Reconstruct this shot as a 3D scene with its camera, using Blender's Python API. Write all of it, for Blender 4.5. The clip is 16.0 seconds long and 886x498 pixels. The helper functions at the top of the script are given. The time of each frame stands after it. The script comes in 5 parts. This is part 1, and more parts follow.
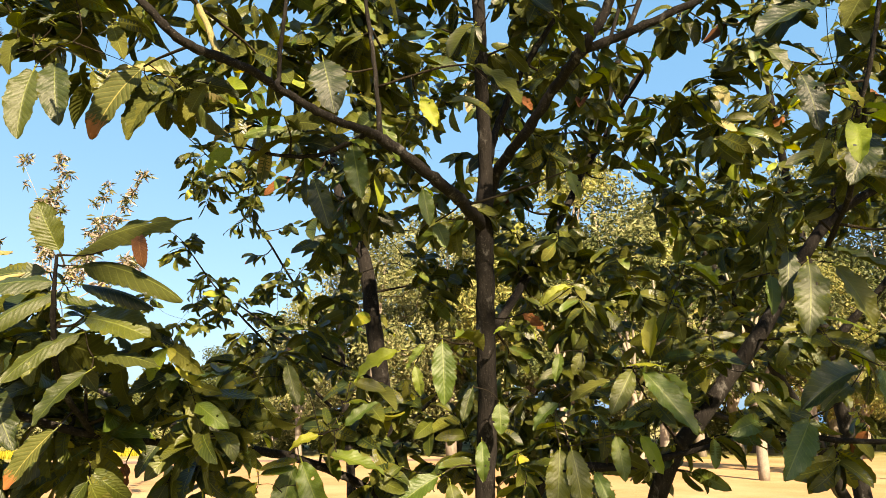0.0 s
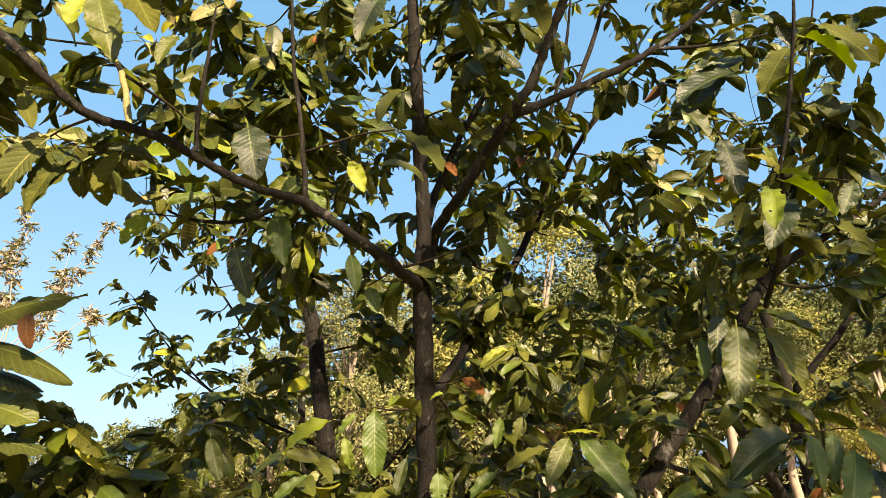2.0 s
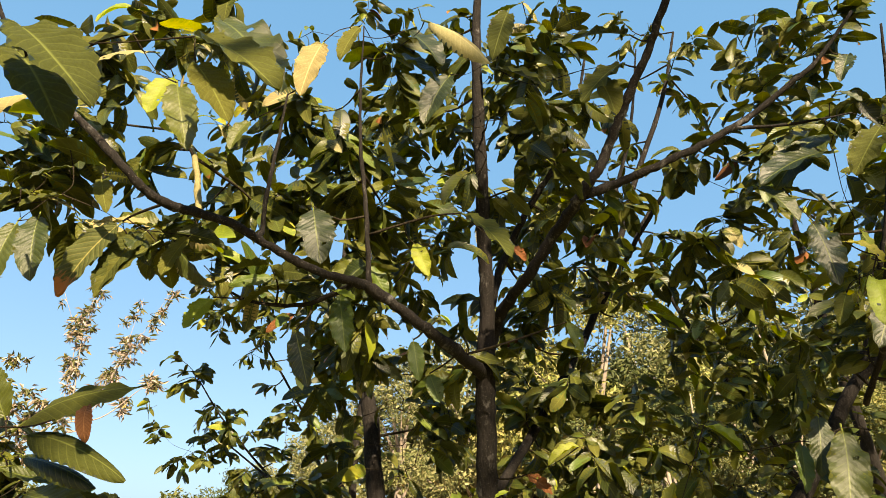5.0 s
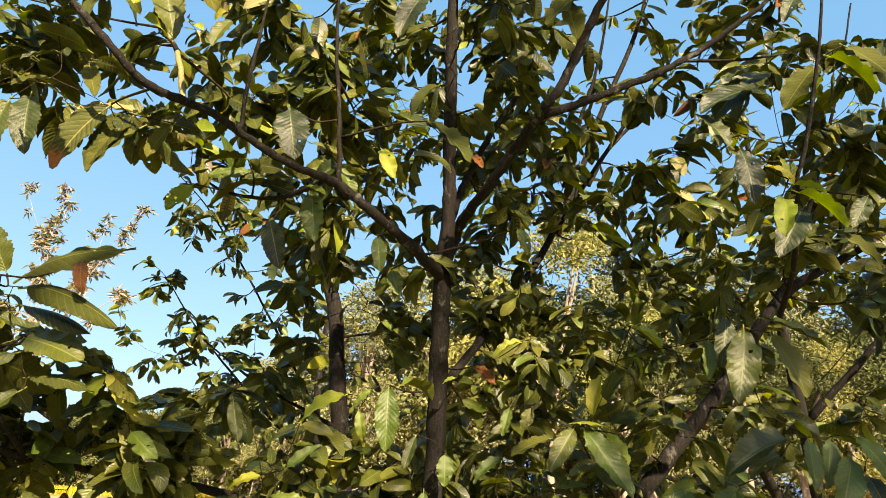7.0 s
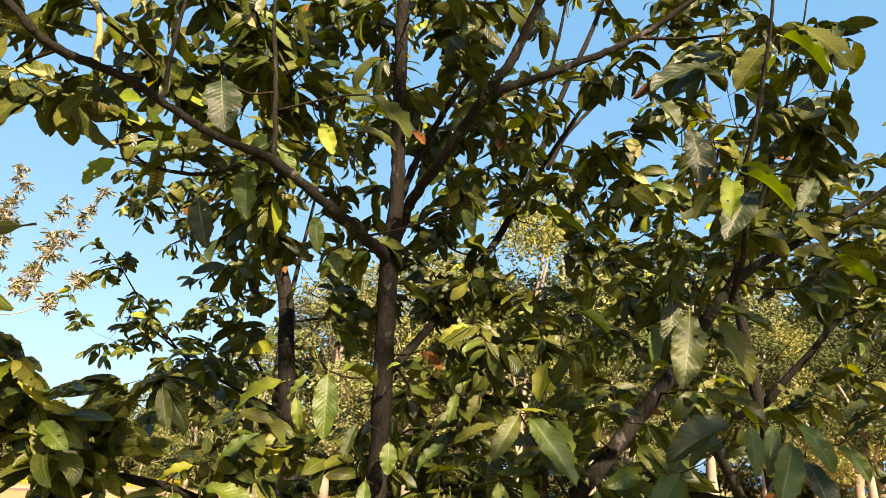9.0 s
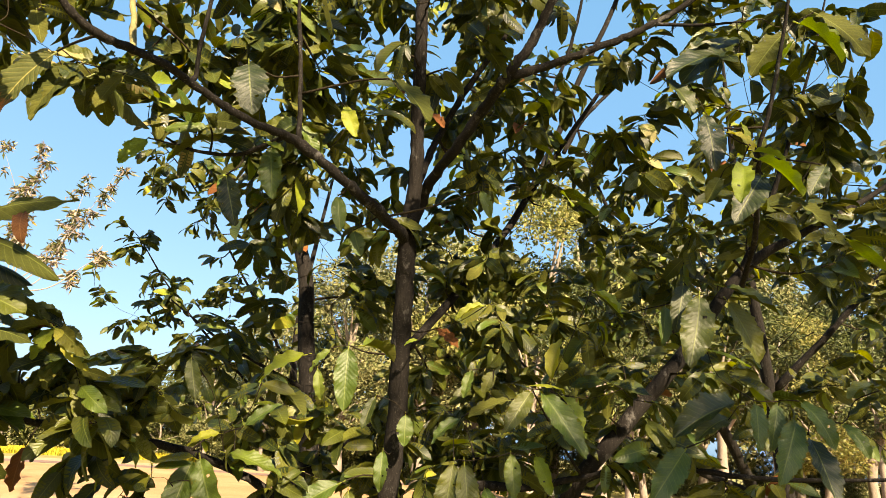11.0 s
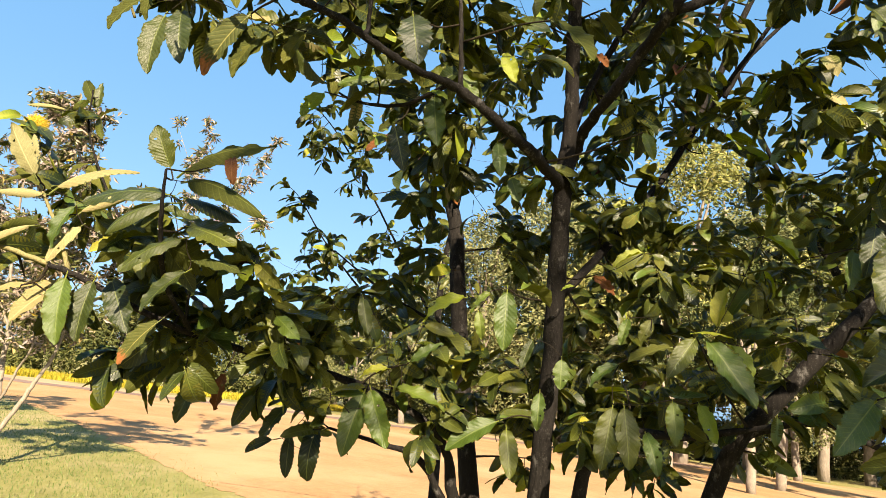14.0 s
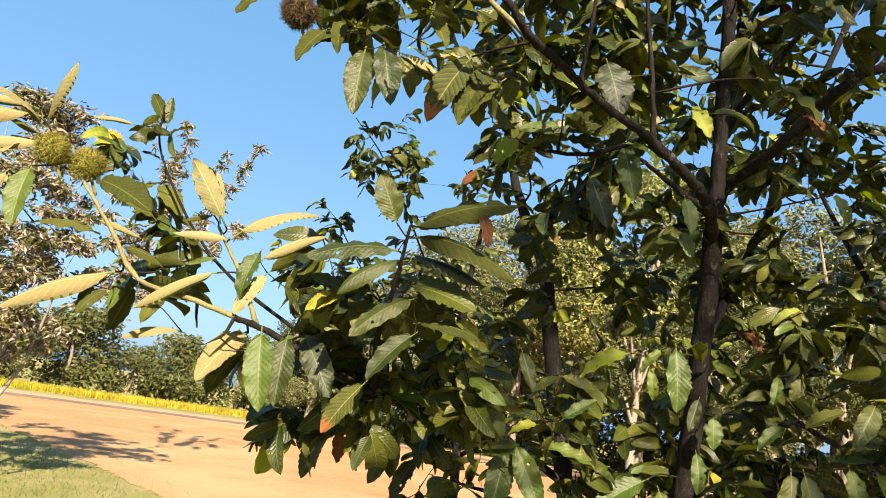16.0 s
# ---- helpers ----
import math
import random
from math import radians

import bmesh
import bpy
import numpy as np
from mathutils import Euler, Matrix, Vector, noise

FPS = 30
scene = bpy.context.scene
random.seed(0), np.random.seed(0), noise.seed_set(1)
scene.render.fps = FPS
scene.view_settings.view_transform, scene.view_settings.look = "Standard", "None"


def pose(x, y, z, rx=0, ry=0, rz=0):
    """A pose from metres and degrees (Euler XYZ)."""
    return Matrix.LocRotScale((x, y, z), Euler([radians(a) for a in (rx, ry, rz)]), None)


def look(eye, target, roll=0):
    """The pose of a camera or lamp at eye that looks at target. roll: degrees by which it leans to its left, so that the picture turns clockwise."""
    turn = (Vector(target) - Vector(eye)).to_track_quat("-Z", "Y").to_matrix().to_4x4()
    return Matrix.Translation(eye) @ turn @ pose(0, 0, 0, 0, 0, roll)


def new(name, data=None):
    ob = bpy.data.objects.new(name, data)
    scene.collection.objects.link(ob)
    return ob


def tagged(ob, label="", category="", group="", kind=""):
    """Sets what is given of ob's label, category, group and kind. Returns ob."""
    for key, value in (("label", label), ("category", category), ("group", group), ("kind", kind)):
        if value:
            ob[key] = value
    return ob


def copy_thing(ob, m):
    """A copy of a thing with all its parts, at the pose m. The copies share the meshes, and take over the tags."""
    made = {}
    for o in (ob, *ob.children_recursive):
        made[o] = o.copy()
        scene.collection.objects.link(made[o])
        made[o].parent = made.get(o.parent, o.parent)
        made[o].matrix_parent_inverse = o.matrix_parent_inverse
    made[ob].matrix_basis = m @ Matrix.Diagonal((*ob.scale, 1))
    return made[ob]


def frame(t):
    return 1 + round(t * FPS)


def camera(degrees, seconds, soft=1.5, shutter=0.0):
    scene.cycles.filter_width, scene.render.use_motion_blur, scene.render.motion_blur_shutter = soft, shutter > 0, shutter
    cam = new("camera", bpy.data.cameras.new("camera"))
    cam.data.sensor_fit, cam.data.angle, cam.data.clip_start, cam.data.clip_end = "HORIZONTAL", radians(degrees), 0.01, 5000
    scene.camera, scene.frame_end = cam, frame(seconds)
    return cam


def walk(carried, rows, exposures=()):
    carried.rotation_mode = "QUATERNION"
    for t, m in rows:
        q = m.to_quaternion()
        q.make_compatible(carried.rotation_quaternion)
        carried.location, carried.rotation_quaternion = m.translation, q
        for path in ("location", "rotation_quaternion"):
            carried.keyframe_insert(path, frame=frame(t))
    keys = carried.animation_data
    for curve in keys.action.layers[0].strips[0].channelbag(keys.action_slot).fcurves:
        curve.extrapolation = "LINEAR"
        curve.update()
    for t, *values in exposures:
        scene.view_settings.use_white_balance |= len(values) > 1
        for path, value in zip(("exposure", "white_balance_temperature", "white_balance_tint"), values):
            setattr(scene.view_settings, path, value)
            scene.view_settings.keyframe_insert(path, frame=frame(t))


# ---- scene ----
cam = camera(70.6, 16.0, 0.8)
METRES, EYE, TILT, LEAN, TURN = 1.8, 1.6, 15.5, 0.0, 0.0
ROWS = [
    (0.0, 0.0, 0.0, 0.0, 0.0, 0.0, -0.0),
    (0.5, 0.0514, 0.0119, 0.0032, -1.23, 1.04, 0.03),
    (1.0, 0.0614, 0.0135, 0.005, -1.85, 2.12, 0.1),
    (1.5, 0.0574, 0.0122, 0.01, -2.05, 3.09, 0.32),
    (2.0, 0.0562, 0.0113, 0.0218, -2.05, 4.25, 0.64),
    (2.5, 0.0604, 0.0155, 0.0178, -1.33, 5.87, 0.99),
    (3.0, 0.064, 0.0165, 0.0278, 0.8, 8.18, 1.34),
    (5.5, 0.0398, 0.052, 0.0381, 2.64, 10.73, -0.77),
    (6.0, 0.0464, 0.055, 0.0051, 0.33, 8.17, -2.23),
    (6.5, 0.0458, 0.012, -0.0168, -0.21, 6.11, -3.24),
    (7.0, 0.0591, -0.0216, -0.0048, -0.14, 4.93, -3.57),
    (7.5, 0.0649, -0.0207, -0.0092, -0.83, 4.45, -3.62),
    (8.0, 0.0877, 0.011, -0.0055, -2.51, 4.34, -3.57),
    (10.5, 0.0979, -0.0095, -0.0092, -2.36, 2.64, -4.17),
    (11.0, 0.0912, -0.0164, -0.0115, -1.39, 2.21, -4.62),
    (11.5, 0.0956, 0.003, -0.0189, -1.32, 1.69, -5.18),
    (12.0, 0.1203, 0.0208, -0.0241, -1.5, 1.24, -5.61),
    (12.5, 0.1309, 0.0258, -0.028, -0.6, 0.43, -5.7),
    (13.0, 0.1243, 0.0048, -0.0233, 2.2, -0.49, -5.4),
    (13.5, 0.1081, -0.0096, -0.0367, 6.49, -1.53, -4.87),
    (14.0, 0.0615, -0.034, -0.0385, 10.7, -2.01, -4.51),
    (14.5, -0.0499, -0.1218, -0.0033, 13.55, -1.83, -4.28),
    (15.0, -0.1442, -0.1801, 0.017, 14.26, -1.25, -4.63),
    (15.5, -0.1899, -0.1161, 0.0047, 12.01, -0.69, -5.35),
    (16.0, -0.2137, -0.0344, -0.0163, 6.69, -0.54, -6.67),
]
walk(cam, [(t, pose(0, 0, EYE, TILT, LEAN, TURN) @ pose(METRES * x, METRES * y, METRES * z, 90 + pitch, roll, yaw)) for t, x, y, z, yaw, pitch, roll in ROWS], [(0.0, 2.16, 9500, 15), (3.0, 2.11, 9600, 15), (5.5, 1.99, 9400, 15), (7.5, 2.16, 9500, 15), (12.5, 2.15, 9500, 15), (14.5, 1.91, 8000, 13), (16.0, 1.86, 8000, 13)])

# ---- light ----
world = bpy.data.worlds.new("sky")
scene.world = world
world.use_nodes = True
wn = world.node_tree.nodes
sky = wn.new("ShaderNodeTexSky")
sky.sky_type, sky.sun_disc = "NISHITA", False
sky.sun_elevation, sky.sun_rotation = radians(32.5), radians(160)
sky.air_density, sky.dust_density, sky.ozone_density = 0.9, 2.2, 2.0
wn["Background"].inputs["Strength"].default_value = 0.0632
haze = wn.new("ShaderNodeMix")
haze.data_type = "RGBA"
haze.inputs[0].default_value = 0.52
haze.inputs[7].default_value = (0.52, 2.78, 6.2, 1)
world.node_tree.links.new(sky.outputs[0], haze.inputs[6])
world.node_tree.links.new(haze.outputs[2], wn["Background"].inputs["Color"])
sun = new("sun", bpy.data.lights.new("sun", "SUN"))
sun.data.energy, sun.data.angle, sun.data.color = 5.0, radians(0.53), (1.0, 0.93, 0.8)
sun.matrix_world = look((1.75, -4.75, 3.2), (0, 0, 0))


# ---- materials ----
def material(name, rough=0.6, spec=0.5):
    m = bpy.data.materials.new(name)
    m.use_nodes = True
    b = m.node_tree.nodes["Principled BSDF"]
    b.inputs["Roughness"].default_value = rough
    b.inputs["Specular IOR Level"].default_value = spec
    return m, m.node_tree.nodes, m.node_tree.links, b


def node(nodes, links, kind, feed=None):
    """A node; feed maps its input names or numbers to values or to sockets."""
    n = nodes.new(kind)
    for k, v in (feed or {}).items():
        if isinstance(v, bpy.types.NodeSocket):
            links.new(v, n.inputs[k])
        else:
            n.inputs[k].default_value = v
    return n


def calc(nodes, links, op, a, b=0.0, c=0.0, clamp=False):
    n = node(nodes, links, "ShaderNodeMath", {0: a, 1: b, 2: c})
    n.operation, n.use_clamp = op, clamp
    return n.outputs[0]


def ramp(nodes, links, fac, stops):
    r = node(nodes, links, "ShaderNodeValToRGB", {0: fac})
    e = r.color_ramp.elements
    while len(e) < len(stops):
        e.new(0.5)
    for el, (p, c) in zip(e, stops):
        el.position, el.color = p, (*c, 1)
    return r.outputs[0]


def mixed(nodes, links, fac, a, b, blend="MIX"):
    n = nodes.new("ShaderNodeMix")
    n.data_type, n.blend_type = "RGBA", blend
    for i, v in ((0, fac), (6, a), (7, b)):
        if isinstance(v, bpy.types.NodeSocket):
            links.new(v, n.inputs[i])
        else:
            n.inputs[i].default_value = v if i == 0 else (*v, 1)
    return n.outputs[2]


def noise_tex(nodes, links, scale, detail=4.0, where=None, rough=0.55):
    feed = {"Scale": scale, "Detail": detail, "Roughness": rough}
    if where is not None:
        feed["Vector"] = where
    return node(nodes, links, "ShaderNodeTexNoise", feed).outputs[0]


def leaf_material(name, stops, rough, spec, through_col, share, single, vein=(0.24, 0.28, 0.08), vein_mix=0.36, scorch=0.0, relief=0.4, pleats=0.17, pairs=12.0, share_scorched=0.012):
    """Leaf skin: colour by the leaf, side veins from the map, some light let through."""
    m, ns, ln, b = material(name, rough, spec)
    rnd = (node(ns, ln, "ShaderNodeObjectInfo").outputs["Random"] if single
           else node(ns, ln, "ShaderNodeNewGeometry").outputs["Random Per Island"])
    uv = node(ns, ln, "ShaderNodeUVMap")
    uv.uv_map = "leaf"
    sep = node(ns, ln, "ShaderNodeSeparateXYZ", {0: uv.outputs[0]})
    along, across = sep.outputs[1], calc(ns, ln, "ABSOLUTE", calc(ns, ln, "SUBTRACT", sep.outputs[0], 0.5))
    base = ramp(ns, ln, rnd, stops)
    blotch = calc(ns, ln, "MULTIPLY_ADD", noise_tex(ns, ln, 150.0, 4.0), 0.5, calc(ns, ln, "MULTIPLY", noise_tex(ns, ln, 26.0, 5.0), 0.5))
    base = mixed(ns, ln, 0.55, base, ramp(ns, ln, blotch, [(0.36, (0.42, 0.42, 0.38)), (0.62, (1, 1, 1))]), "MULTIPLY")
    wave = calc(ns, ln, "SINE", calc(ns, ln, "MULTIPLY", calc(ns, ln, "SUBTRACT", along, calc(ns, ln, "MULTIPLY", across, 0.4)), pairs * 6.283))
    side = calc(ns, ln, "MULTIPLY", calc(ns, ln, "SUBTRACT", wave, 0.86, clamp=True), 6.0, clamp=True)
    mid = calc(ns, ln, "SUBTRACT", 1.0, calc(ns, ln, "MULTIPLY", across, 32.0), clamp=True)
    veins = calc(ns, ln, "MAXIMUM", calc(ns, ln, "MULTIPLY", side, 0.34), mid)
    col = mixed(ns, ln, calc(ns, ln, "MULTIPLY", veins, vein_mix), base, vein)
    if scorch:
        spot = noise_tex(ns, ln, 14.0, 6.0)
        edge = calc(ns, ln, "ADD", calc(ns, ln, "MULTIPLY", spot, 0.35), calc(ns, ln, "MULTIPLY", along, 0.75))
        hot = ramp(ns, ln, edge, [(0.90 - scorch, (0, 0, 0)), (0.97 - scorch, (1, 1, 1))])
        some = calc(ns, ln, "LESS_THAN", calc(ns, ln, "FRACT", calc(ns, ln, "MULTIPLY", rnd, 17.3)), share_scorched)
        col = mixed(ns, ln, calc(ns, ln, "MULTIPLY", some, node(ns, ln, "ShaderNodeRGBToBW", {0: hot}).outputs[0]), col, (0.26, 0.10, 0.035))
    ln.new(col, b.inputs["Base Color"])
    bump = node(ns, ln, "ShaderNodeBump", {"Strength": relief, "Distance": 0.003, "Height": calc(ns, ln, "ADD", calc(ns, ln, "MULTIPLY", wave, -pleats), calc(ns, ln, "MULTIPLY", blotch, 0.8))})
    ln.new(bump.outputs[0], b.inputs["Normal"])
    rgh = calc(ns, ln, "MULTIPLY_ADD", blotch, 0.3, rough - 0.15)
    ln.new(rgh, b.inputs["Roughness"])
    glow = node(ns, ln, "ShaderNodeBsdfTranslucent", {"Color": mixed(ns, ln, 1.0, col, through_col, "MULTIPLY")})
    both = node(ns, ln, "ShaderNodeMixShader", {0: share, 1: b.outputs[0], 2: glow.outputs[0]})
    ln.new(both.outputs[0], ns["Material Output"].inputs["Surface"])
    return m


GREEN = [(0.0, (0.013, 0.024, 0.006)), (0.4, (0.026, 0.040, 0.006)), (0.7, (0.045, 0.060, 0.009)), (0.9, (0.075, 0.089, 0.011)), (1.0, (0.115, 0.126, 0.017))]
UNDER = [(0.0, (0.055, 0.066, 0.016)), (0.5, (0.077, 0.086, 0.020)), (1.0, (0.117, 0.119, 0.028))]
FRESH = [(0.0, (0.041, 0.074, 0.011)), (0.6, (0.066, 0.109, 0.016)), (1.0, (0.101, 0.139, 0.022))]
LIME = [(0.0, (0.139, 0.194, 0.024)), (0.6, (0.196, 0.236, 0.028)), (1.0, (0.265, 0.250, 0.034))]
CREAM = [(0.0, (0.208, 0.196, 0.095)), (0.5, (0.271, 0.240, 0.120)), (1.0, (0.228, 0.190, 0.088))]
BROWN = [(0.0, (0.122, 0.046, 0.015)), (0.6, (0.172, 0.061, 0.019)), (1.0, (0.098, 0.043, 0.019))]
T = (3.9, 3.6, 0.55)
SKINS = {}
for one in (True, False):
    tag = "" if one else " mass"
    SKINS[one] = {
        "green": leaf_material("leaf green" + tag, GREEN, 0.42, 0.48, T, 0.34, one, scorch=0.14),
        "fresh": leaf_material("leaf fresh green" + tag, FRESH, 0.42, 0.5, T, 0.32, one),
        "under": leaf_material("leaf underside" + tag, UNDER, 0.75, 0.12, T, 0.42, one, vein_mix=0.4, relief=0.6, pleats=0.2),
        "lime": leaf_material("leaf lime" + tag, LIME, 0.5, 0.4, T, 0.4, one, vein_mix=0.25, scorch=0.12),
        "cream": leaf_material("leaf cream" + tag, CREAM, 0.75, 0.15, T, 0.25, one, vein=(0.6, 0.52, 0.28), relief=0.35),
        "brown": leaf_material("leaf withered" + tag, BROWN, 0.75, 0.2, (1.6, 1.3, 1.0), 0.2, one, vein=(0.3, 0.16, 0.07), relief=0.6),
        "rust": leaf_material("leaf scorched" + tag, UNDER, 0.7, 0.2, T, 0.3, one, vein=(0.5, 0.42, 0.15), scorch=0.16, relief=0.5, pleats=0.3, share_scorched=1.1),
    }
# upper and lower skin of each kind of leaf
KINDS = [("green", "under"), ("under", "green"), ("lime", "lime"), ("brown", "brown"), ("cream", "green"), ("rust", "green"), ("fresh", "under")]


def bark_material(name, dark, light, scale=30.0, spots=0.0, spot_col=(0.5, 0.45, 0.38), lit_spots=0.0):
    m, ns, ln, b = material(name, 0.9, 0.06)
    co = node(ns, ln, "ShaderNodeTexCoord").outputs["Object"]
    st = node(ns, ln, "ShaderNodeMapping", {"Vector": co, "Scale": (1.0, 1.0, 0.25)}).outputs[0]
    fine = noise_tex(ns, ln, scale * 4, 6.0, st, 0.65)
    broad = noise_tex(ns, ln, scale * 0.35, 3.0, co)
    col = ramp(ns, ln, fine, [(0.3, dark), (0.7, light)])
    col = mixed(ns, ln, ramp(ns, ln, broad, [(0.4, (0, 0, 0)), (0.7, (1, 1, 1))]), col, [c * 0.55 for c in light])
    if spots:
        dots = node(ns, ln, "ShaderNodeTexVoronoi", {"Vector": node(ns, ln, "ShaderNodeMapping", {"Vector": co, "Scale": (1, 1, 2.2)}).outputs[0], "Scale": scale * 5}).outputs["Distance"]
        col = mixed(ns, ln, ramp(ns, ln, dots, [(0.12, (spots, spots, spots)), (0.25, (0, 0, 0))]), col, spot_col)
    # pale patches that paint sunlit spots into the bark colour
    if lit_spots:
        patchy = noise_tex(ns, ln, scale * 0.9, 6.0, node(ns, ln, "ShaderNodeMapping", {"Vector": co, "Location": (3.1, 1.7, 0.4), "Scale": (1, 1, 0.6)}).outputs[0], 0.7)
        col = mixed(ns, ln, ramp(ns, ln, patchy, [(0.58, (0, 0, 0)), (0.68, (lit_spots, lit_spots, lit_spots))]), col, (0.15, 0.145, 0.14))
    ln.new(col, b.inputs["Base Color"])
    bump = node(ns, ln, "ShaderNodeBump", {"Strength": 0.9, "Distance": 0.006, "Height": calc(ns, ln, "MULTIPLY_ADD", broad, 0.6, fine)})
    ln.new(bump.outputs[0], b.inputs["Normal"])
    return m


# chestnut tones darkened to put the shade on its stems into the colour
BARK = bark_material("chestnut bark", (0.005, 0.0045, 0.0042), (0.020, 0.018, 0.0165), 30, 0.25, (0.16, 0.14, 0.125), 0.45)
TWIG = bark_material("twig bark", (0.010, 0.0075, 0.0055), (0.034, 0.027, 0.018), 60, 0.3, (0.2, 0.17, 0.13))
GREEN_TWIG = bark_material("young shoot bark", (0.143, 0.130, 0.058), (0.247, 0.215, 0.104), 60)
PALE_BARK = bark_material("pale bark", (0.130, 0.105, 0.080), (0.290, 0.250, 0.205), 20, 0.5, (0.295, 0.261, 0.219))
FAR_BARK = bark_material("grey bark", (0.10, 0.085, 0.07), (0.26, 0.22, 0.18), 6)


def ground_material(name, stops, scale, rough=0.95, relief=0.5, patches=None):
    m, ns, ln, b = material(name, rough, 0.15)
    co = node(ns, ln, "ShaderNodeTexCoord").outputs["Object"]
    fine = noise_tex(ns, ln, scale * 12, 8.0, co, 0.7)
    broad = noise_tex(ns, ln, scale, 4.0, co)
    col = ramp(ns, ln, calc(ns, ln, "MULTIPLY_ADD", fine, 0.5, calc(ns, ln, "MULTIPLY", broad, 0.5)), stops)
    if patches:
        col = mixed(ns, ln, ramp(ns, ln, noise_tex(ns, ln, scale * 0.4, 5.0, co), [(0.48, (0, 0, 0)), (0.62, (0.8, 0.8, 0.8))]), col, patches)
    ln.new(col, b.inputs["Base Color"])
    bump = node(ns, ln, "ShaderNodeBump", {"Strength": relief, "Distance": 0.04, "Height": fine})
    ln.new(bump.outputs[0], b.inputs["Normal"])
    return m


GRASS = ground_material("grass sod", [(0.3, (0.105, 0.112, 0.032)), (0.5, (0.181, 0.168, 0.058)), (0.7, (0.245, 0.216, 0.094))], 1.5, patches=(0.268, 0.216, 0.112))
DIRT = ground_material("bare earth", [(0.3, (0.234, 0.126, 0.059)), (0.5, (0.312, 0.178, 0.086)), (0.7, (0.367, 0.226, 0.117))], 0.6, patches=(0.359, 0.242, 0.133))
TARMAC = ground_material("worn tarmac", [(0.3, (0.120, 0.080, 0.070)), (0.7, (0.230, 0.160, 0.130))], 0.5)
VERGE = ground_material("dry verge", [(0.3, (0.270, 0.180, 0.108)), (0.7, (0.390, 0.275, 0.175))], 0.8)


def plain_material(name, stops, rough=0.7, share=0.0, spec=0.3):
    """Small leaves, blades and petals, each of its own shade."""
    m, ns, ln, b = material(name, rough, spec)
    rnd = node(ns, ln, "ShaderNodeNewGeometry").outputs["Random Per Island"]
    col = ramp(ns, ln, rnd, stops)
    col = mixed(ns, ln, 0.4, col, ramp(ns, ln, noise_tex(ns, ln, 3.0), [(0.3, (0.4, 0.4, 0.4)), (0.7, (1, 1, 1))]), "MULTIPLY")
    ln.new(col, b.inputs["Base Color"])
    if share:
        glow = node(ns, ln, "ShaderNodeBsdfTranslucent", {"Color": col})
        both = node(ns, ln, "ShaderNodeMixShader", {0: share, 1: b.outputs[0], 2: glow.outputs[0]})
        ln.new(both.outputs[0], ns["Material Output"].inputs["Surface"])
    return m


BLADE = plain_material("grass blades", [(0.0, (0.078, 0.129, 0.030)), (0.5, (0.140, 0.178, 0.049)), (1.0, (0.248, 0.240, 0.105))], 0.6, 0.3)
GOLD = plain_material("yellow blossom", [(0.0, (0.175, 0.181, 0.023)), (0.3, (0.321, 0.280, 0.023)), (0.6, (0.409, 0.332, 0.030)), (1.0, (0.455, 0.362, 0.047))], 0.8, 0.2)
BUSH = plain_material("bush leaves", [(0.0, (0.043, 0.056, 0.013)), (0.6, (0.085, 0.098, 0.026)), (1.0, (0.149, 0.149, 0.047))], 0.7, 0.25)
WOOD_LEAF = plain_material("woodland leaves", [(0.0, (0.030, 0.043, 0.011)), (0.5, (0.055, 0.074, 0.019)), (1.0, (0.094, 0.105, 0.031))], 0.6, 0.25)
BRIGHT_LEAF = plain_material("light green leaves", [(0.0, (0.065, 0.083, 0.025)), (0.5, (0.145, 0.158, 0.060)), (1.0, (0.270, 0.262, 0.125))], 0.6, 0.25)
YELLOW_LEAF = plain_material("yellowing leaves", [(0.0, (0.113, 0.132, 0.030)), (0.5, (0.208, 0.218, 0.059)), (1.0, (0.315, 0.283, 0.101))], 0.6, 0.3)
AUTUMN_LEAF = plain_material("turning leaves", [(0.0, (0.045, 0.056, 0.014)), (0.4, (0.101, 0.106, 0.031)), (0.55, (0.215, 0.178, 0.105)), (0.72, (0.290, 0.225, 0.185)), (0.92, (0.380, 0.310, 0.285)), (1.0, (0.347, 0.246, 0.034))], 0.5, 0.25)
POT, _n, _l, _b = material("dark pot", 0.6)
_b.inputs["Base Color"].default_value = (0.13, 0.14, 0.16, 1)
SPINE = plain_material("bur spines", [(0.0, (0.11, 0.105, 0.018)), (0.6, (0.21, 0.195, 0.03)), (1.0, (0.36, 0.31, 0.07))], 0.6, 0.2)
GOLD_SPINE = plain_material("yellow bur spines", [(0.0, (0.55, 0.38, 0.03)), (1.0, (0.75, 0.55, 0.08))], 0.6, 0.2)
BROWN_SPINE = plain_material("brown bur spines", [(0.0, (0.022, 0.013, 0.007)), (0.8, (0.06, 0.035, 0.012)), (1.0, (0.20, 0.13, 0.03))], 0.7)


# ---- mesh helpers ----
def hang(ob, parent):
    """Makes ob, whose shape is given in the world, a child of a thing."""
    if parent is not None:
        ob.parent = parent
        ob.matrix_parent_inverse = parent.matrix_basis.inverted()


def part(name, bm, mat, parent=None, label=""):
    me = bpy.data.meshes.new(name)
    bm.to_mesh(me)
    bm.free()
    for p in me.polygons:
        p.use_smooth = True
    for x in (mat if isinstance(mat, (list, tuple)) else [mat]):
        me.materials.append(x)
    ob = new(name, me)
    hang(ob, parent)
    return tagged(ob, label)


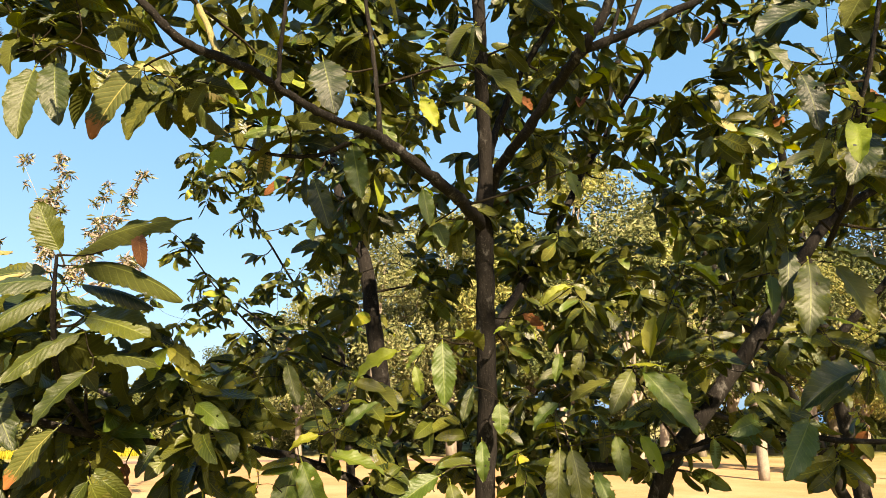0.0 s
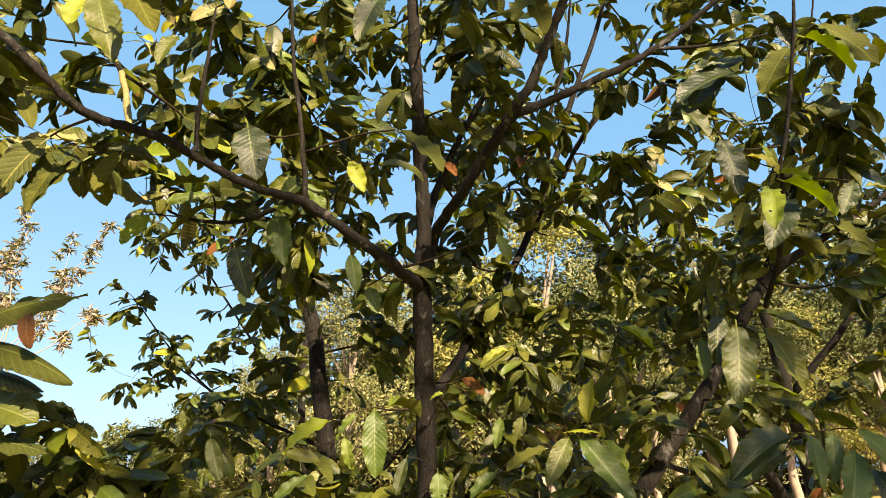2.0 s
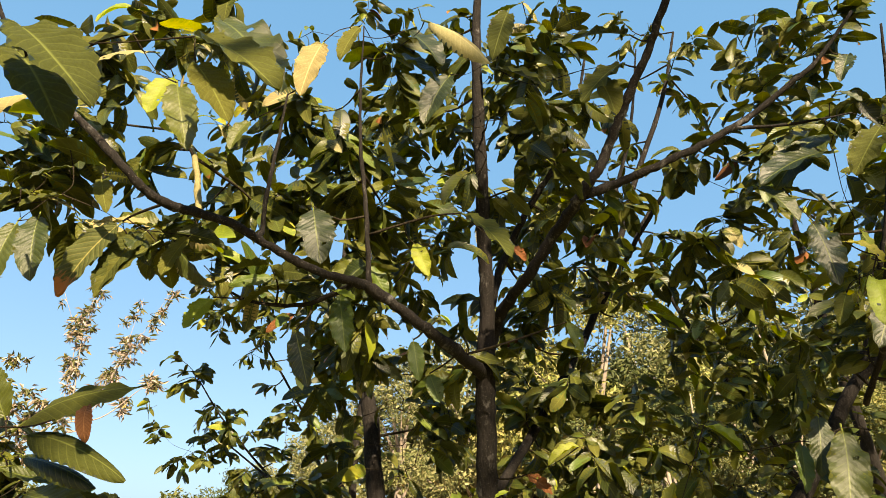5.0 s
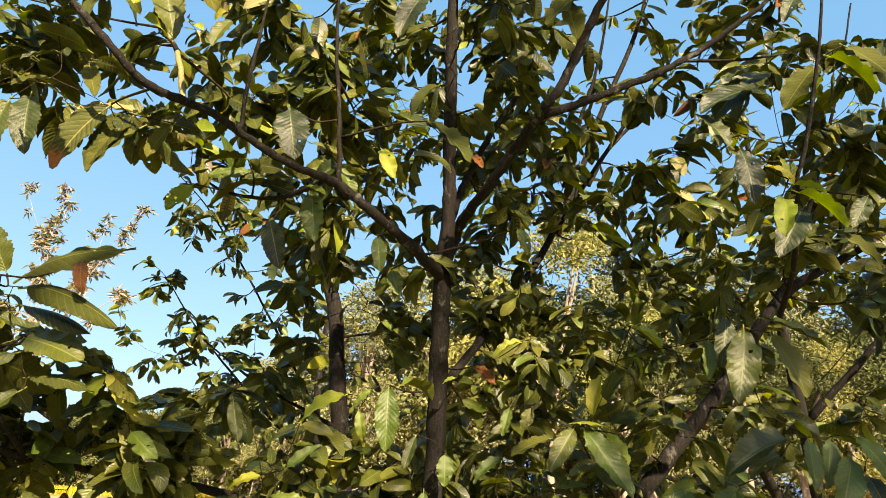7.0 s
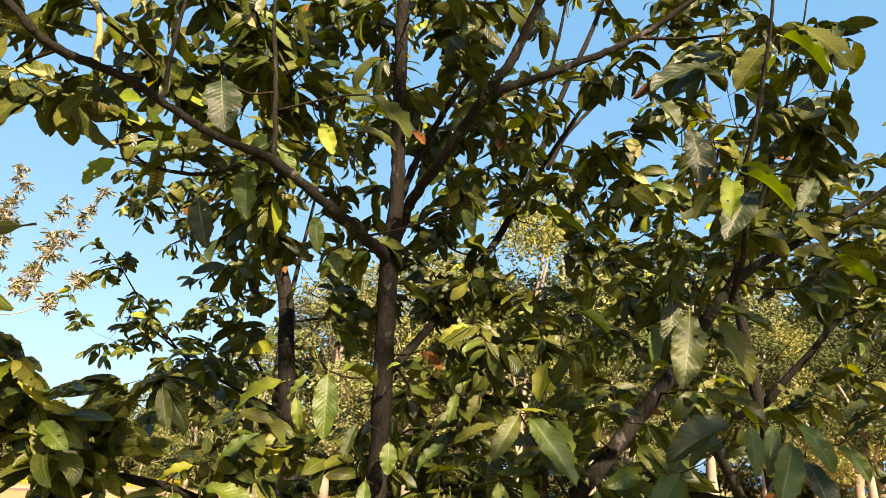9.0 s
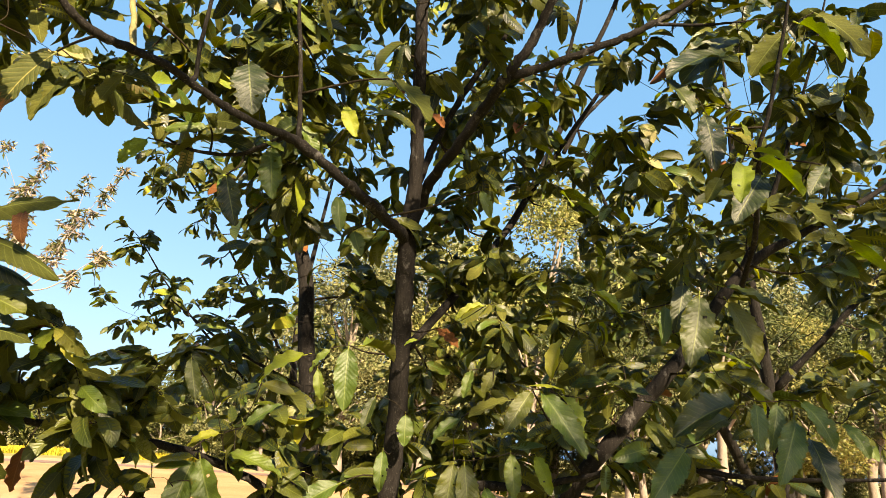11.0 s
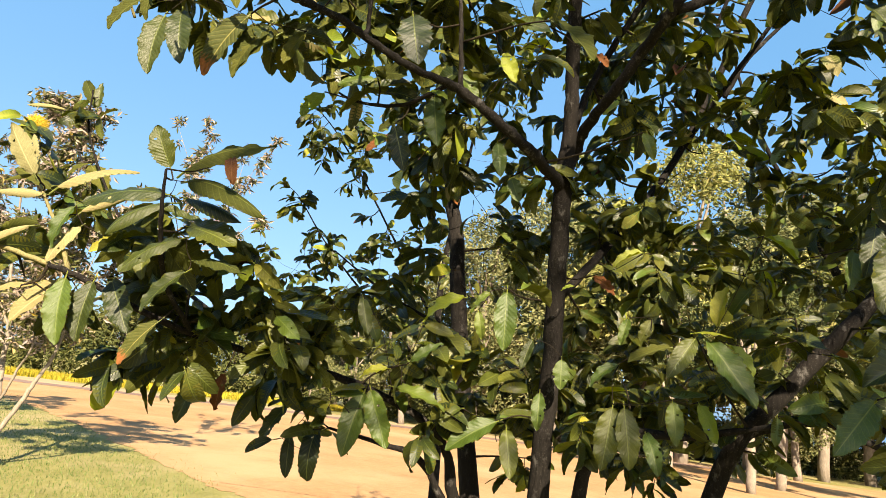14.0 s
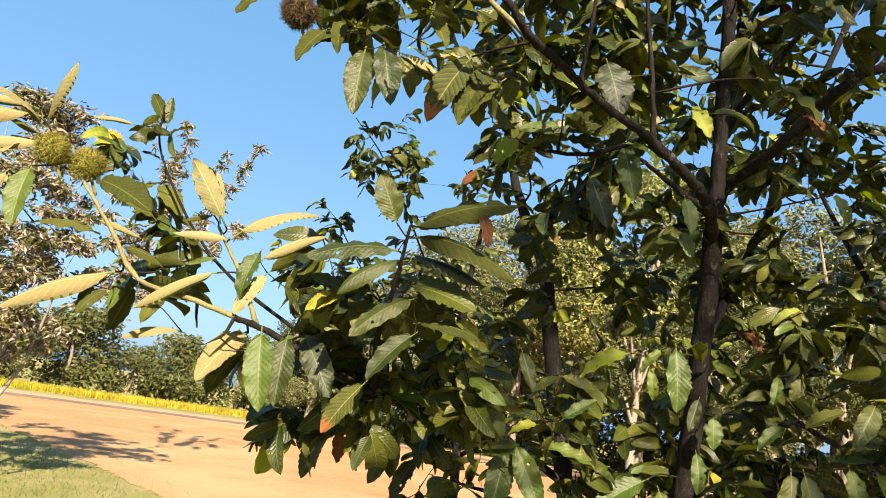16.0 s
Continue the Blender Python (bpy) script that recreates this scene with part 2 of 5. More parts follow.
def mesh_from(name, verts, faces, mats, parent=None, uvs=None, slots=None, smooth=True):
    me = bpy.data.meshes.new(name)
    me.from_pydata(verts, [], faces)
    for x in mats:
        me.materials.append(x)
    if slots is not None:
        me.polygons.foreach_set("material_index", slots)
    if uvs is not None:
        me.uv_layers.new(name="leaf").data.foreach_set("uv", np.ravel(uvs))
    if smooth:
        me.polygons.foreach_set("use_smooth", np.ones(len(me.polygons), bool))
    ob = new(name, me)
    hang(ob, parent)
    return ob


def spline(points, per=6):
    """Smooth line through points of (x, y, z, radius)."""
    p = [np.array(q, float) for q in points]
    p = [2 * p[0] - p[1]] + p + [2 * p[-1] - p[-2]]
    out = []
    for i in range(1, len(p) - 2):
        for k in range(per):
            u = k / per
            out.append(0.5 * (2 * p[i] + (p[i + 1] - p[i - 1]) * u + (2 * p[i - 1] - 5 * p[i] + 4 * p[i + 1] - p[i + 2]) * u * u
                              + (3 * p[i] - 3 * p[i + 1] + p[i + 2] - p[i - 1]) * u ** 3))
    out.append(p[-2])
    return out


def tube(bm, line, sides=8, knots=0.0, rng=random):
    """A round, slightly uneven tube along a line of (x, y, z, radius)."""
    rings, ref = [], Vector((0.31, 0.77, 0.55))
    for i, q in enumerate(line):
        a, b = line[max(i - 1, 0)], line[min(i + 1, len(line) - 1)]
        d = Vector((b - a)[:3]).normalized()
        ref = (ref - d * ref.dot(d)).normalized()
        s = d.cross(ref)
        rad = max(q[3], 0.0006) * (1 + knots * (rng.random() - 0.5))
        c = Vector(q[:3]) + Vector((rng.uniform(-1, 1), rng.uniform(-1, 1), rng.uniform(-1, 1))) * rad * knots
        rings.append([bm.verts.new(c + (ref * math.cos(k * 2 * math.pi / sides) + s * math.sin(k * 2 * math.pi / sides)) * rad * (1 + knots * 0.4 * (rng.random() - 0.5)))
                      for k in range(sides)])
    for r0, r1 in zip(rings, rings[1:]):
        for k in range(sides):
            bm.faces.new((r0[k], r0[(k + 1) % sides], r1[(k + 1) % sides], r1[k]))
    bm.faces.new(rings[-1])
    bm.faces.new(rings[0][::-1])


# ---- leaf shapes: unit long, along +y, upper side +z ----
def leaf_shape(seed, teeth=13, columns=2, width=0.36, fold=0.25, bend=0.8, twist=0.0, ripple=0.02, holes=0, bite=0.07, thick=0.004, pleat=0.006, crumple=0.0):
    """Saw-edged chestnut blade with a pleated upper and lower skin and a stalk; gives vertices, faces, map and skin numbers."""
    rng = random.Random(seed)
    n = teeth * 2
    verts, faces, uvs, slots = [], [], [], []
    uneven_ = [rng.uniform(0.9, 1.1) for _ in range(6)]
    phase = rng.uniform(0, 6.283)
    def place(s, v, lift):
        w_ = width * 0.5 * (s ** 0.6) * ((1 - s) ** 0.72) / 0.4
        w_ *= uneven_[int(s * 2.99) + (3 if v > 0 else 0)] if abs(v) == 1 and columns > 1 else 1.0
        if fold < -0.4:                                   # rolled down along its length
            r_ = -2.2 * fold
            x, z = w_ * math.sin(r_ * v) / r_, w_ * (math.cos(r_ * v) - 1) / r_
        else:
            x, z = v * w_, abs(v) * w_ * fold + ripple * math.sin(s * 24 + seed + (1.3 if v > 0 else 0.0)) * v * v
        z += pleat * math.cos((s - 0.2 * abs(v)) * teeth * 6.283) * abs(v) * (1.4 - abs(v)) + crumple * math.sin(s * 7 + phase + 1.8 * v) * (0.3 + abs(v)) + lift
        tw = twist * s
        x, z = x * math.cos(tw) - z * math.sin(tw), x * math.sin(tw) + z * math.cos(tw)
        a = bend * s
        yy = s if abs(bend) < 1e-3 else math.sin(a) / bend
        zz = 0.0 if abs(bend) < 1e-3 else (math.cos(a) - 1) / bend
        return (x, 0.06 + 0.94 * (yy + z * math.sin(a)), 0.94 * (zz + z * math.cos(a)))
    cols = [i / columns for i in range(-columns, columns + 1)]
    top, bot = {}, {}
    for i in range(n + 1):
        s = 0.004 + 0.992 * i / n
        for j, v in enumerate(cols):
            edge = abs(v) == 1
            k = (1.0 if i % 2 == 0 else 1 - bite) if edge else 1.0
            ss = min(s + (0.26 * bite if edge and i % 2 == 0 else 0), 1)
            top[i, j] = len(verts)
            verts.append(place(ss, v * k, 0))
            bot[i, j] = len(verts)
            verts.append(place(ss, v * k, 0 if edge else -thick))
    gone = set()
    for _ in range(holes):                                # bitten edges
        i, j = rng.randrange(4, n - 2), rng.choice((0, 2 * columns - 1))
        gone |= {(i, j), (i + 1, j)}
        if columns > 2:                                   # a hole eaten into the blade
            gone.add((rng.randrange(7, n - 5), rng.choice((2, 2 * columns - 3))))
    for i in range(n):
        for j in range(2 * columns):
            if (i, j) in gone:
                continue
            m_ = [(i, j), (i, j + 1), (i + 1, j + 1), (i + 1, j)]
            faces.append([top[q] for q in m_]); slots.append(0)
            uvs.append([(0.5 + 0.5 * cols[q[1]], q[0] / n) for q in m_])
            faces.append([bot[q] for q in m_[::-1]]); slots.append(1)
            uvs.append([(0.5 + 0.5 * cols[q[1]], q[0] / n) for q in m_[::-1]])
    b0 = len(verts)
    for y in (-0.06, 0.09):
        for k in range(4):
            verts.append((0.011 * math.cos(k * 1.571), y, 0.011 * math.sin(k * 1.571) - 0.006))
    for k in range(4):
        faces.append([b0 + k, b0 + (k + 1) % 4, b0 + 4 + (k + 1) % 4, b0 + 4 + k]); slots.append(1)
        uvs.append([(0.5, 0.0)] * 4)
    return np.array(verts), faces, uvs, slots


FINE = [leaf_shape(i, 12, 4, w_, f_, b_, t_, r_, h_, 0.02 if f_ < -0.4 else 0.07, pleat=0.0028, crumple=0.012) for i, (w_, f_, b_, t_, r_, h_) in enumerate([
    (0.37, 0.40, 0.45, 0.15, 0.026, 0), (0.35, 0.45, 0.9, -0.3, 0.03, 1), (0.52, 0.22, 0.4, 0.1, 0.025, 1), (0.32, 1.0, 0.6, 0.3, 0.03, 0), (0.36, 0.40, 0.7, -0.9, 0.035, 1),
    (0.32, 0.42, 0.35, 0.25, 0.025, 0), (0.34, 0.45, 1.6, 0.3, 0.03, 0), (0.39, 0.30, 0.5, -0.25, 0.045, 1), (0.35, 0.35, -0.5, 0.4, 0.03, 1), (0.33, -0.28, 0.75, 0.4, 0.02, 1),
    (0.34, -0.7, 0.5, 0.1, 0.0, 0), (0.34, -0.95, 0.8, -0.2, 0.0, 0), (0.32, -0.5, 1.0, 0.3, 0.0, 0)])]


def chord(shape):
    """How far a bent blade's tip is from its base, and by how much it dips."""
    tip = max(shape[0], key=lambda q: math.hypot(q[1], q[2]))
    return 1.0 / math.hypot(tip[1], tip[2]), Matrix.Rotation(-math.atan2(tip[2], tip[1]), 4, "X")


CHORDS = [chord(shape) for shape in FINE]
COARSE = [leaf_shape(20 + i, 6, 1, w_ * 0.96, f_, b_, t_, 0.0, crumple=0.02) for i, (w_, f_, b_, t_) in enumerate([
    (0.38, 0.25, 0.6, 0.2), (0.36, 0.40, 1.0, -0.3), (0.42, 0.15, 0.4, 0.2), (0.34, 0.55, 1.2, 0.4), (0.36, 0.3, -0.3, -0.6), (0.4, 0.8, 0.5, 0.2), (0.4, 0.1, 1.7, -0.3)])]


def leaf_pose(base, along, up, size):
    y = Vector(along).normalized()
    z = Vector(up)
    z = (z - y * z.dot(y))
    if z.length < 1e-4:
        z = y.orthogonal()
    z.normalize()
    m = Matrix((y.cross(z), y, z)).transposed().to_4x4()
    return Matrix.Translation(base) @ m @ Matrix.Scale(size, 4)


def leaf_mass(name, items, shapes, skins, parent, label=""):
    """Many leaves as one mesh: items are (pose, shape number, kind)."""
    verts, faces, uvs, slots, n = [], [], [], [], 0
    order = list(skins)
    for m, i, kind, *_ in items:
        v, f, u, s = shapes[i % len(shapes)]
        a = np.array(m)
        verts.append(v @ a[:3, :3].T + a[:3, 3])
        faces.extend([[k + n for k in q] for q in f])
        uvs.extend(p for q in u for p in q)
        pair = KINDS[kind]
        slots.extend(order.index(pair[k]) for k in s)
        n += len(v)
    ob = mesh_from(name, np.concatenate(verts).tolist(), faces, [skins[k] for k in order], parent, uvs, slots)
    return tagged(ob, label, kind="stuff")


LEAF_DATA = {}


def leaf_part(m, i, kind, parent, shapes):
    """One leaf of its own, sharing its mesh with its like."""
    key = (len(shapes), i % len(shapes), kind)
    if key not in LEAF_DATA:
        v, f, u, s = shapes[key[1]]
        ob = mesh_from("leaf", v.tolist(), f, [SKINS[True][k] for k in KINDS[kind]], None, [p for q in u for p in q], s)
        LEAF_DATA[key] = ob.data
    else:
        ob = new("leaf", LEAF_DATA[key])
    hang(ob, parent)
    ob.matrix_basis = m
    return ob


# ---- ground ----
def sheet(name, outline, z, mat):
    bm = bmesh.new()
    bm.faces.new([bm.verts.new((x, y, z)) for x, y in outline])
    ob = part(name, bm, mat)
    for p in ob.data.polygons:
        p.use_smooth = False
    return ob


tagged(sheet("ground", [(900 * math.cos(a * math.pi / 24), 900 * math.sin(a * math.pi / 24)) for a in range(48)], 0.0, GRASS),
       "short dry grass reaching to the wood", "grass", kind="structure")


def uneven(points, step, amount, seed):
    """An outline with its edges broken up."""
    rng, out = random.Random(seed), []
    for (ax, ay), (bx, by) in zip(points, points[1:] + points[:1]):
        n = max(1, int(math.hypot(bx - ax, by - ay) / step))
        for k in range(n):
            x, y = ax + (bx - ax) * k / n, ay + (by - ay) * k / n
            a = amount if y < 17 else amount * 0.2
            out.append((x + rng.uniform(-a, a), y + rng.uniform(-a, a)))
    return out


tagged(sheet("road", uneven([(-27, 22.9), (-19.8, 18.4), (-11.9, 14.0), (-6.4, 9.9), (-4.4, 8.3), (-1.5, 6.6), (3, 5.6), (12, 7), (30, 12), (60, 22), (60, 40), (30, 33), (9, 29.5), (-11, 27.2), (-20, 22.2)], 0.15, 0.09, 3), 0.006, DIRT),
       "orange-tan bare earth track lit by the sun", "dirt road", kind="structure")
tagged(sheet("verge", uneven([(-36, 24.0), (-27, 22.7), (-20.2, 22.0), (-11.2, 27.0), (9, 29.3), (9, 33.5), (-11.6, 31.0), (-20.8, 26.5), (-36, 29)], 0.8, 0.1, 5), 0.003, VERGE),
       "pale dry strip of trodden earth beside the track", "verge", kind="structure")
tagged(sheet("pavement", uneven([(-36, 24.2), (-27, 22.9), (-20.3, 22.2), (-11.3, 27.2), (9, 29.5), (9, 31.0), (-11.8, 28.7), (-20.9, 23.7), (-27.3, 24.4), (-36, 25.7)], 0.5, 0.22, 4), 0.012, TARMAC),
       "worn strip of brown tarmac with broken edges", "road", kind="structure")


def blades(name, n, place_fn, mat, height, width, label, category, seed):
    """Upright tapering blades in tufts, each bent over."""
    rng, verts, faces = random.Random(seed), [], []
    for _ in range(n):
        x, y, h = place_fn(rng)
        h *= height * rng.uniform(0.5, 1.3)
        a, lean = rng.uniform(0, 6.283), rng.uniform(0.1, 0.7) * h
        wx, wy = math.cos(a) * width * 0.5, math.sin(a) * width * 0.5
        b = a + 1.57 + rng.uniform(-0.6, 0.6)
        k = len(verts)
        verts += [(x - wx, y - wy, 0), (x + wx, y + wy, 0), (x + wx * 0.7 + math.cos(b) * lean * 0.4, y + wy * 0.7 + math.sin(b) * lean * 0.4, h * 0.6),
                  (x - wx * 0.7 + math.cos(b) * lean * 0.4, y - wy * 0.7 + math.sin(b) * lean * 0.4, h * 0.6), (x + math.cos(b) * lean, y + math.sin(b) * lean, h)]
        faces += [(k, k + 1, k + 2, k + 3), (k + 3, k + 2, k + 4)]
    ob = mesh_from(name, verts, faces, [mat])
    return tagged(ob, label, category, kind="stuff")


def in_lawn(rng):
    while True:
        x, y = rng.uniform(-17, 1), rng.uniform(3.5, 18)
        if y < 8.2 - 0.69 * (x + 4.4) + min(1.6, rng.expovariate(2.2)) - 0.3 and (x < -4 or y < 6.2) and rng.random() < 9.0 / (3 + y):
            return x, y, 1.0


blades("grass", 52000, in_lawn, BLADE, 0.034, 0.009, "short pale green and straw-coloured lawn blades", "grass", 11)


def in_strip(rng):
    u = rng.random()
    d = rng.uniform(0, 2.2)
    x, y = (-50 + 42 * u, 8.5 + 28.9 * u)
    return x - d * 0.57, y + d * 0.82, 1.0


blades("flower_strip", 52000, in_strip, GOLD, 0.30, 0.032, "band of bright yellow wild flowers along the track", "wild flowers", 12)


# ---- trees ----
# sight lines from the camera kept free of leaves: direction, half-width per metre
SIGHT_GAPS = [(Vector((0.533, 0.825, 0.19)), 0.062), (Vector((0.205, 0.918, 0.339)), 0.06), (Vector((-0.11, 0.974, 0.196)), 0.035)]


# boughs kept in the camera's view: leaves in front of them are left out
VIEW_BOUGHS = [(Vector(a), Vector(b)) for a, b in (((0.50, 1.80, 1.25), (0.697, 1.72, 1.627)), ((0.697, 1.72, 1.627), (0.89, 1.72, 1.859)), ((0.129, 1.572, 2.20), (0.318, 1.215, 2.412)), ((0.318, 1.215, 2.412), (0.475, 1.03, 2.74)), ((-0.285, 2.20, 2.12), (-0.235, 2.15, 1.88)))]

# stems kept in the sun: leaves sunward of them are left out
SUN_CLEARED = [(Vector(a), Vector(b)) for a, b in (((-0.285, 2.20, 2.18), (-0.20, 2.13, 1.70)), ((0.108, 1.70, 1.42), (0.114, 1.66, 1.62)), ((0.110, 1.51, 2.24), (0.098, 1.43, 2.58)))]
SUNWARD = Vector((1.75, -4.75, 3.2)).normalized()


def kept_clear(p):
    # rough camera position that the sight lines start from
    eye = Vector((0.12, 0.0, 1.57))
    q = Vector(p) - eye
    if any((q - d * q.dot(d)).length < k * q.dot(d) for d, k in SIGHT_GAPS):
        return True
    for a, b in SUN_CLEARED:
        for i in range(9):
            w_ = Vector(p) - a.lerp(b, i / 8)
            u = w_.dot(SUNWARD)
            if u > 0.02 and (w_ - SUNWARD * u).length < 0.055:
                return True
    for a, b in VIEW_BOUGHS:
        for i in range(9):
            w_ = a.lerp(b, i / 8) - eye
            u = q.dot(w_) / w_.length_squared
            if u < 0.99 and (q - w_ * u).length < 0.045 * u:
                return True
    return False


class Plant:
    """A tree grown from given limbs: shoots reach from the nearest wood to their targets and bear leaves."""

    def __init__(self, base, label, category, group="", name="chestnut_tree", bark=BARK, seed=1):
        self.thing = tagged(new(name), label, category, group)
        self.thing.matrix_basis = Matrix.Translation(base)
        self.nodes, self.leaves, self.rng, self.bark, self.kept_in_view = [], [], random.Random(seed), bark, []
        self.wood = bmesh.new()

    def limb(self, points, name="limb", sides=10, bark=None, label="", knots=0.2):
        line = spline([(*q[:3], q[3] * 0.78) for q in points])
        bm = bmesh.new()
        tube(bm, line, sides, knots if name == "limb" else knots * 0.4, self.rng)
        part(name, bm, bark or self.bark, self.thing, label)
        self.nodes += [(Vector(q[:3]), q[3]) for q in line]

    def shoot(self, target, thick=0.0035):
        """A thin shoot to the target; gives its line."""
        t = Vector(target)
        at, rad = min(self.nodes, key=lambda q: (q[0] - t).length + 0.35 * max(0, q[0].z - t.z))
        reach = (t - at).length
        r0 = min(rad * 0.7, thick + 0.0045 * reach)
        mid = at.lerp(t, 0.5) + Vector((self.rng.uniform(-1, 1), self.rng.uniform(0, 2), self.rng.uniform(-1, 1))) * 0.13 * reach
        line = spline([(*at, r0), (*mid, r0 * 0.75), (*t, max(0.0016, r0 * 0.4))], max(3, min(6, int(reach / 0.04))))
        if reach > 0.015:
            tube(self.wood, line, 5, 0.1, self.rng)
            self.nodes += [(Vector(q[:3]), q[3]) for q in line[2:]]
        return line

    def leafy(self, target, n, size, kinds, droop=0.38, face=0.45):
        line = self.shoot(target)
        tip = Vector(line[-1][:3])
        d = (tip - Vector(line[0][:3])).normalized() if len(line) > 1 else Vector((0, 0, 1))
        side = d.cross(Vector((0, 0, 1)))
        side = side.normalized() if side.length > 0.01 else Vector((1, 0, 0))
        r = self.rng
        for k in range(n):
            q = Vector(line[max(0, len(line) - 1 - int(k * 0.7))][:3])
            s = side * (1 if k % 2 else -1)
            way = d * r.uniform(0.1, 0.9) + s * r.uniform(0.3, 1.1) + Vector((r.gauss(0, 0.3), r.gauss(0, 0.3), -r.uniform(0.0, 2 * droop)))
            mid_ = q + way.normalized() * size * 0.5
            if kept_clear(mid_) or any((mid_ - a).length < 0.30 and ((mid_ - a) - n_ * max(0.0, (mid_ - a).dot(n_))).length < 0.06 for a, n_ in self.kept_in_view):
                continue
            up = Vector((r.gauss(0, 0.9), -face + r.gauss(0, 0.7), 0.7))
            self.leaves.append((leaf_pose(q, way, up, size * r.uniform(0.65, 1.2)), r.randrange(10), r.choices((0, 1, 2, 3, 4, 5, 6), (*kinds, 14))[0]))

    def clumps(self, rows, n=7, size=0.100, kinds=(72, 18, 4, 0.3, 1.0, 0.3)):
        for x, y, z, rad, many in rows:
            for _ in range(many):
                p = Vector((self.rng.gauss(0, 1), self.rng.gauss(0, 1), self.rng.gauss(0, 1))).normalized() * rad * self.rng.random() ** 0.4
                self.leafy((x + p.x, y + p.y * 1.2, z + p.z), n + self.rng.choice((0, 0, 1)), size, kinds)

    def heroes(self, rows):
        """Single leaves that stand out, fitted to the camera's view: base, tip, turn towards it, kind and shape."""
        for x, y, z, u, v, w_, face, kind, shape in rows:
            a, b = Vector((x, y, z)), Vector((u, v, w_))
            self.shoot(a, 0.0022)
            up = Vector((-0.1 * x, -1, 0.15)) * face + Vector((0, 0, 1)) * (1 - face)
            self.kept_in_view.append(((a + b) / 2, Vector((0.1 - 0.5 * (x + u), -0.5 * (y + v), 1.6 - 0.5 * (z + w_))).normalized()))  # leaves between these and the camera are left out
            longer, dip = CHORDS[shape]
            self.leaves.append((leaf_pose(a, b - a, up, (b - a).length * longer) @ dip, shape, kind, True))

    def finish(self, near=None, single=0, shapes=COARSE, single_shapes=FINE, label="mass of saw-edged green leaves", twigs="thin brown leaf-bearing shoots"):
        if self.wood.verts:
            tagged(part("twig_mass", self.wood, TWIG, self.thing, twigs), kind="stuff")
        rest = self.leaves
        if single:
            rest = sorted(self.leaves, key=lambda q: (len(q) < 4, (q[0].translation - Vector(near)).length))
            for m, i, kind, *_ in rest[:single]:
                leaf_part(m, i, kind, self.thing, single_shapes)
            rest = rest[single:]
        if rest:
            leaf_mass("foliage", rest, shapes, SKINS[False], self.thing, label)


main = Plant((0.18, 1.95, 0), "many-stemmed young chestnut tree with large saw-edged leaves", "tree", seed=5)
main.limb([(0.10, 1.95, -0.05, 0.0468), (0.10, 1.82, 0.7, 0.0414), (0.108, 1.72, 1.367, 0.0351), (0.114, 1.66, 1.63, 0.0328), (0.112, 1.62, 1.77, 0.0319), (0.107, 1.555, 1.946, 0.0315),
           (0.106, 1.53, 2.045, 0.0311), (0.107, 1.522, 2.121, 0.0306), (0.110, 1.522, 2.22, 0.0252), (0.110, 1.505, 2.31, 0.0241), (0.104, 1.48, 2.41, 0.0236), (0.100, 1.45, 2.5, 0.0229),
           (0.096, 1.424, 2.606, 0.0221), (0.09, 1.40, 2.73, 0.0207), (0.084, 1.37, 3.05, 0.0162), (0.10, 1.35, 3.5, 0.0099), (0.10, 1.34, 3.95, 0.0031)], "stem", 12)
main.limb([(0.10, 1.53, 2.085, 0.0210), (0.076, 1.44, 2.082, 0.0195), (0.028, 1.305, 2.084, 0.0180), (-0.019, 1.239, 2.10, 0.0146), (-0.078, 1.198, 2.133, 0.0145), (-0.128, 1.176, 2.163, 0.0146), (-0.155, 1.128, 2.156, 0.0115),
           (-0.192, 1.072, 2.145, 0.0102), (-0.241, 1.041, 2.157, 0.0098), (-0.288, 1.011, 2.176, 0.0096), (-0.330, 0.975, 2.192, 0.0098), (-0.362, 0.918, 2.182, 0.0096), (-0.385, 0.870, 2.168, 0.0095),
           (-0.412, 0.832, 2.172, 0.0092), (-0.440, 0.806, 2.196, 0.0085), (-0.510, 0.785, 2.262, 0.0078), (-0.585, 0.755, 2.325, 0.0067), (-0.66, 0.74, 2.43, 0.0048), (-0.74, 0.73, 2.58, 0.0022)])
main.limb([(0.104, 1.545, 2.10, 0.0205), (0.129, 1.572, 2.20, 0.0184), (0.149, 1.517, 2.244, 0.0176), (0.205, 1.40, 2.29, 0.0168), (0.258, 1.335, 2.355, 0.0164), (0.295, 1.245, 2.386, 0.0162), (0.318, 1.215, 2.412, 0.0156),
           (0.350, 1.205, 2.46, 0.0143), (0.374, 1.20, 2.51, 0.0138), (0.400, 1.165, 2.573, 0.0131), (0.426, 1.121, 2.629, 0.0123), (0.455, 1.068, 2.688, 0.0115), (0.475, 1.03, 2.74, 0.0107), (0.56, 0.95, 2.93, 0.0074), (0.65, 0.88, 3.15, 0.0033)])
main.limb([(0.318, 1.225, 2.40, 0.0145), (0.393, 1.230, 2.436, 0.0128), (0.449, 1.211, 2.453, 0.0118), (0.508, 1.197, 2.478, 0.0112), (0.569, 1.19, 2.505, 0.0108), (0.629, 1.178, 2.537, 0.010), (0.688, 1.162, 2.572, 0.009),
           (0.766, 1.124, 2.628, 0.0075), (0.811, 1.105, 2.664, 0.006), (0.90, 1.08, 2.78, 0.004)])
main.limb([(0.638, 1.175, 2.54, 0.006), (0.73, 1.16, 2.535, 0.0045), (0.82, 1.15, 2.545, 0.003), (0.88, 1.15, 2.56, 0.002)])
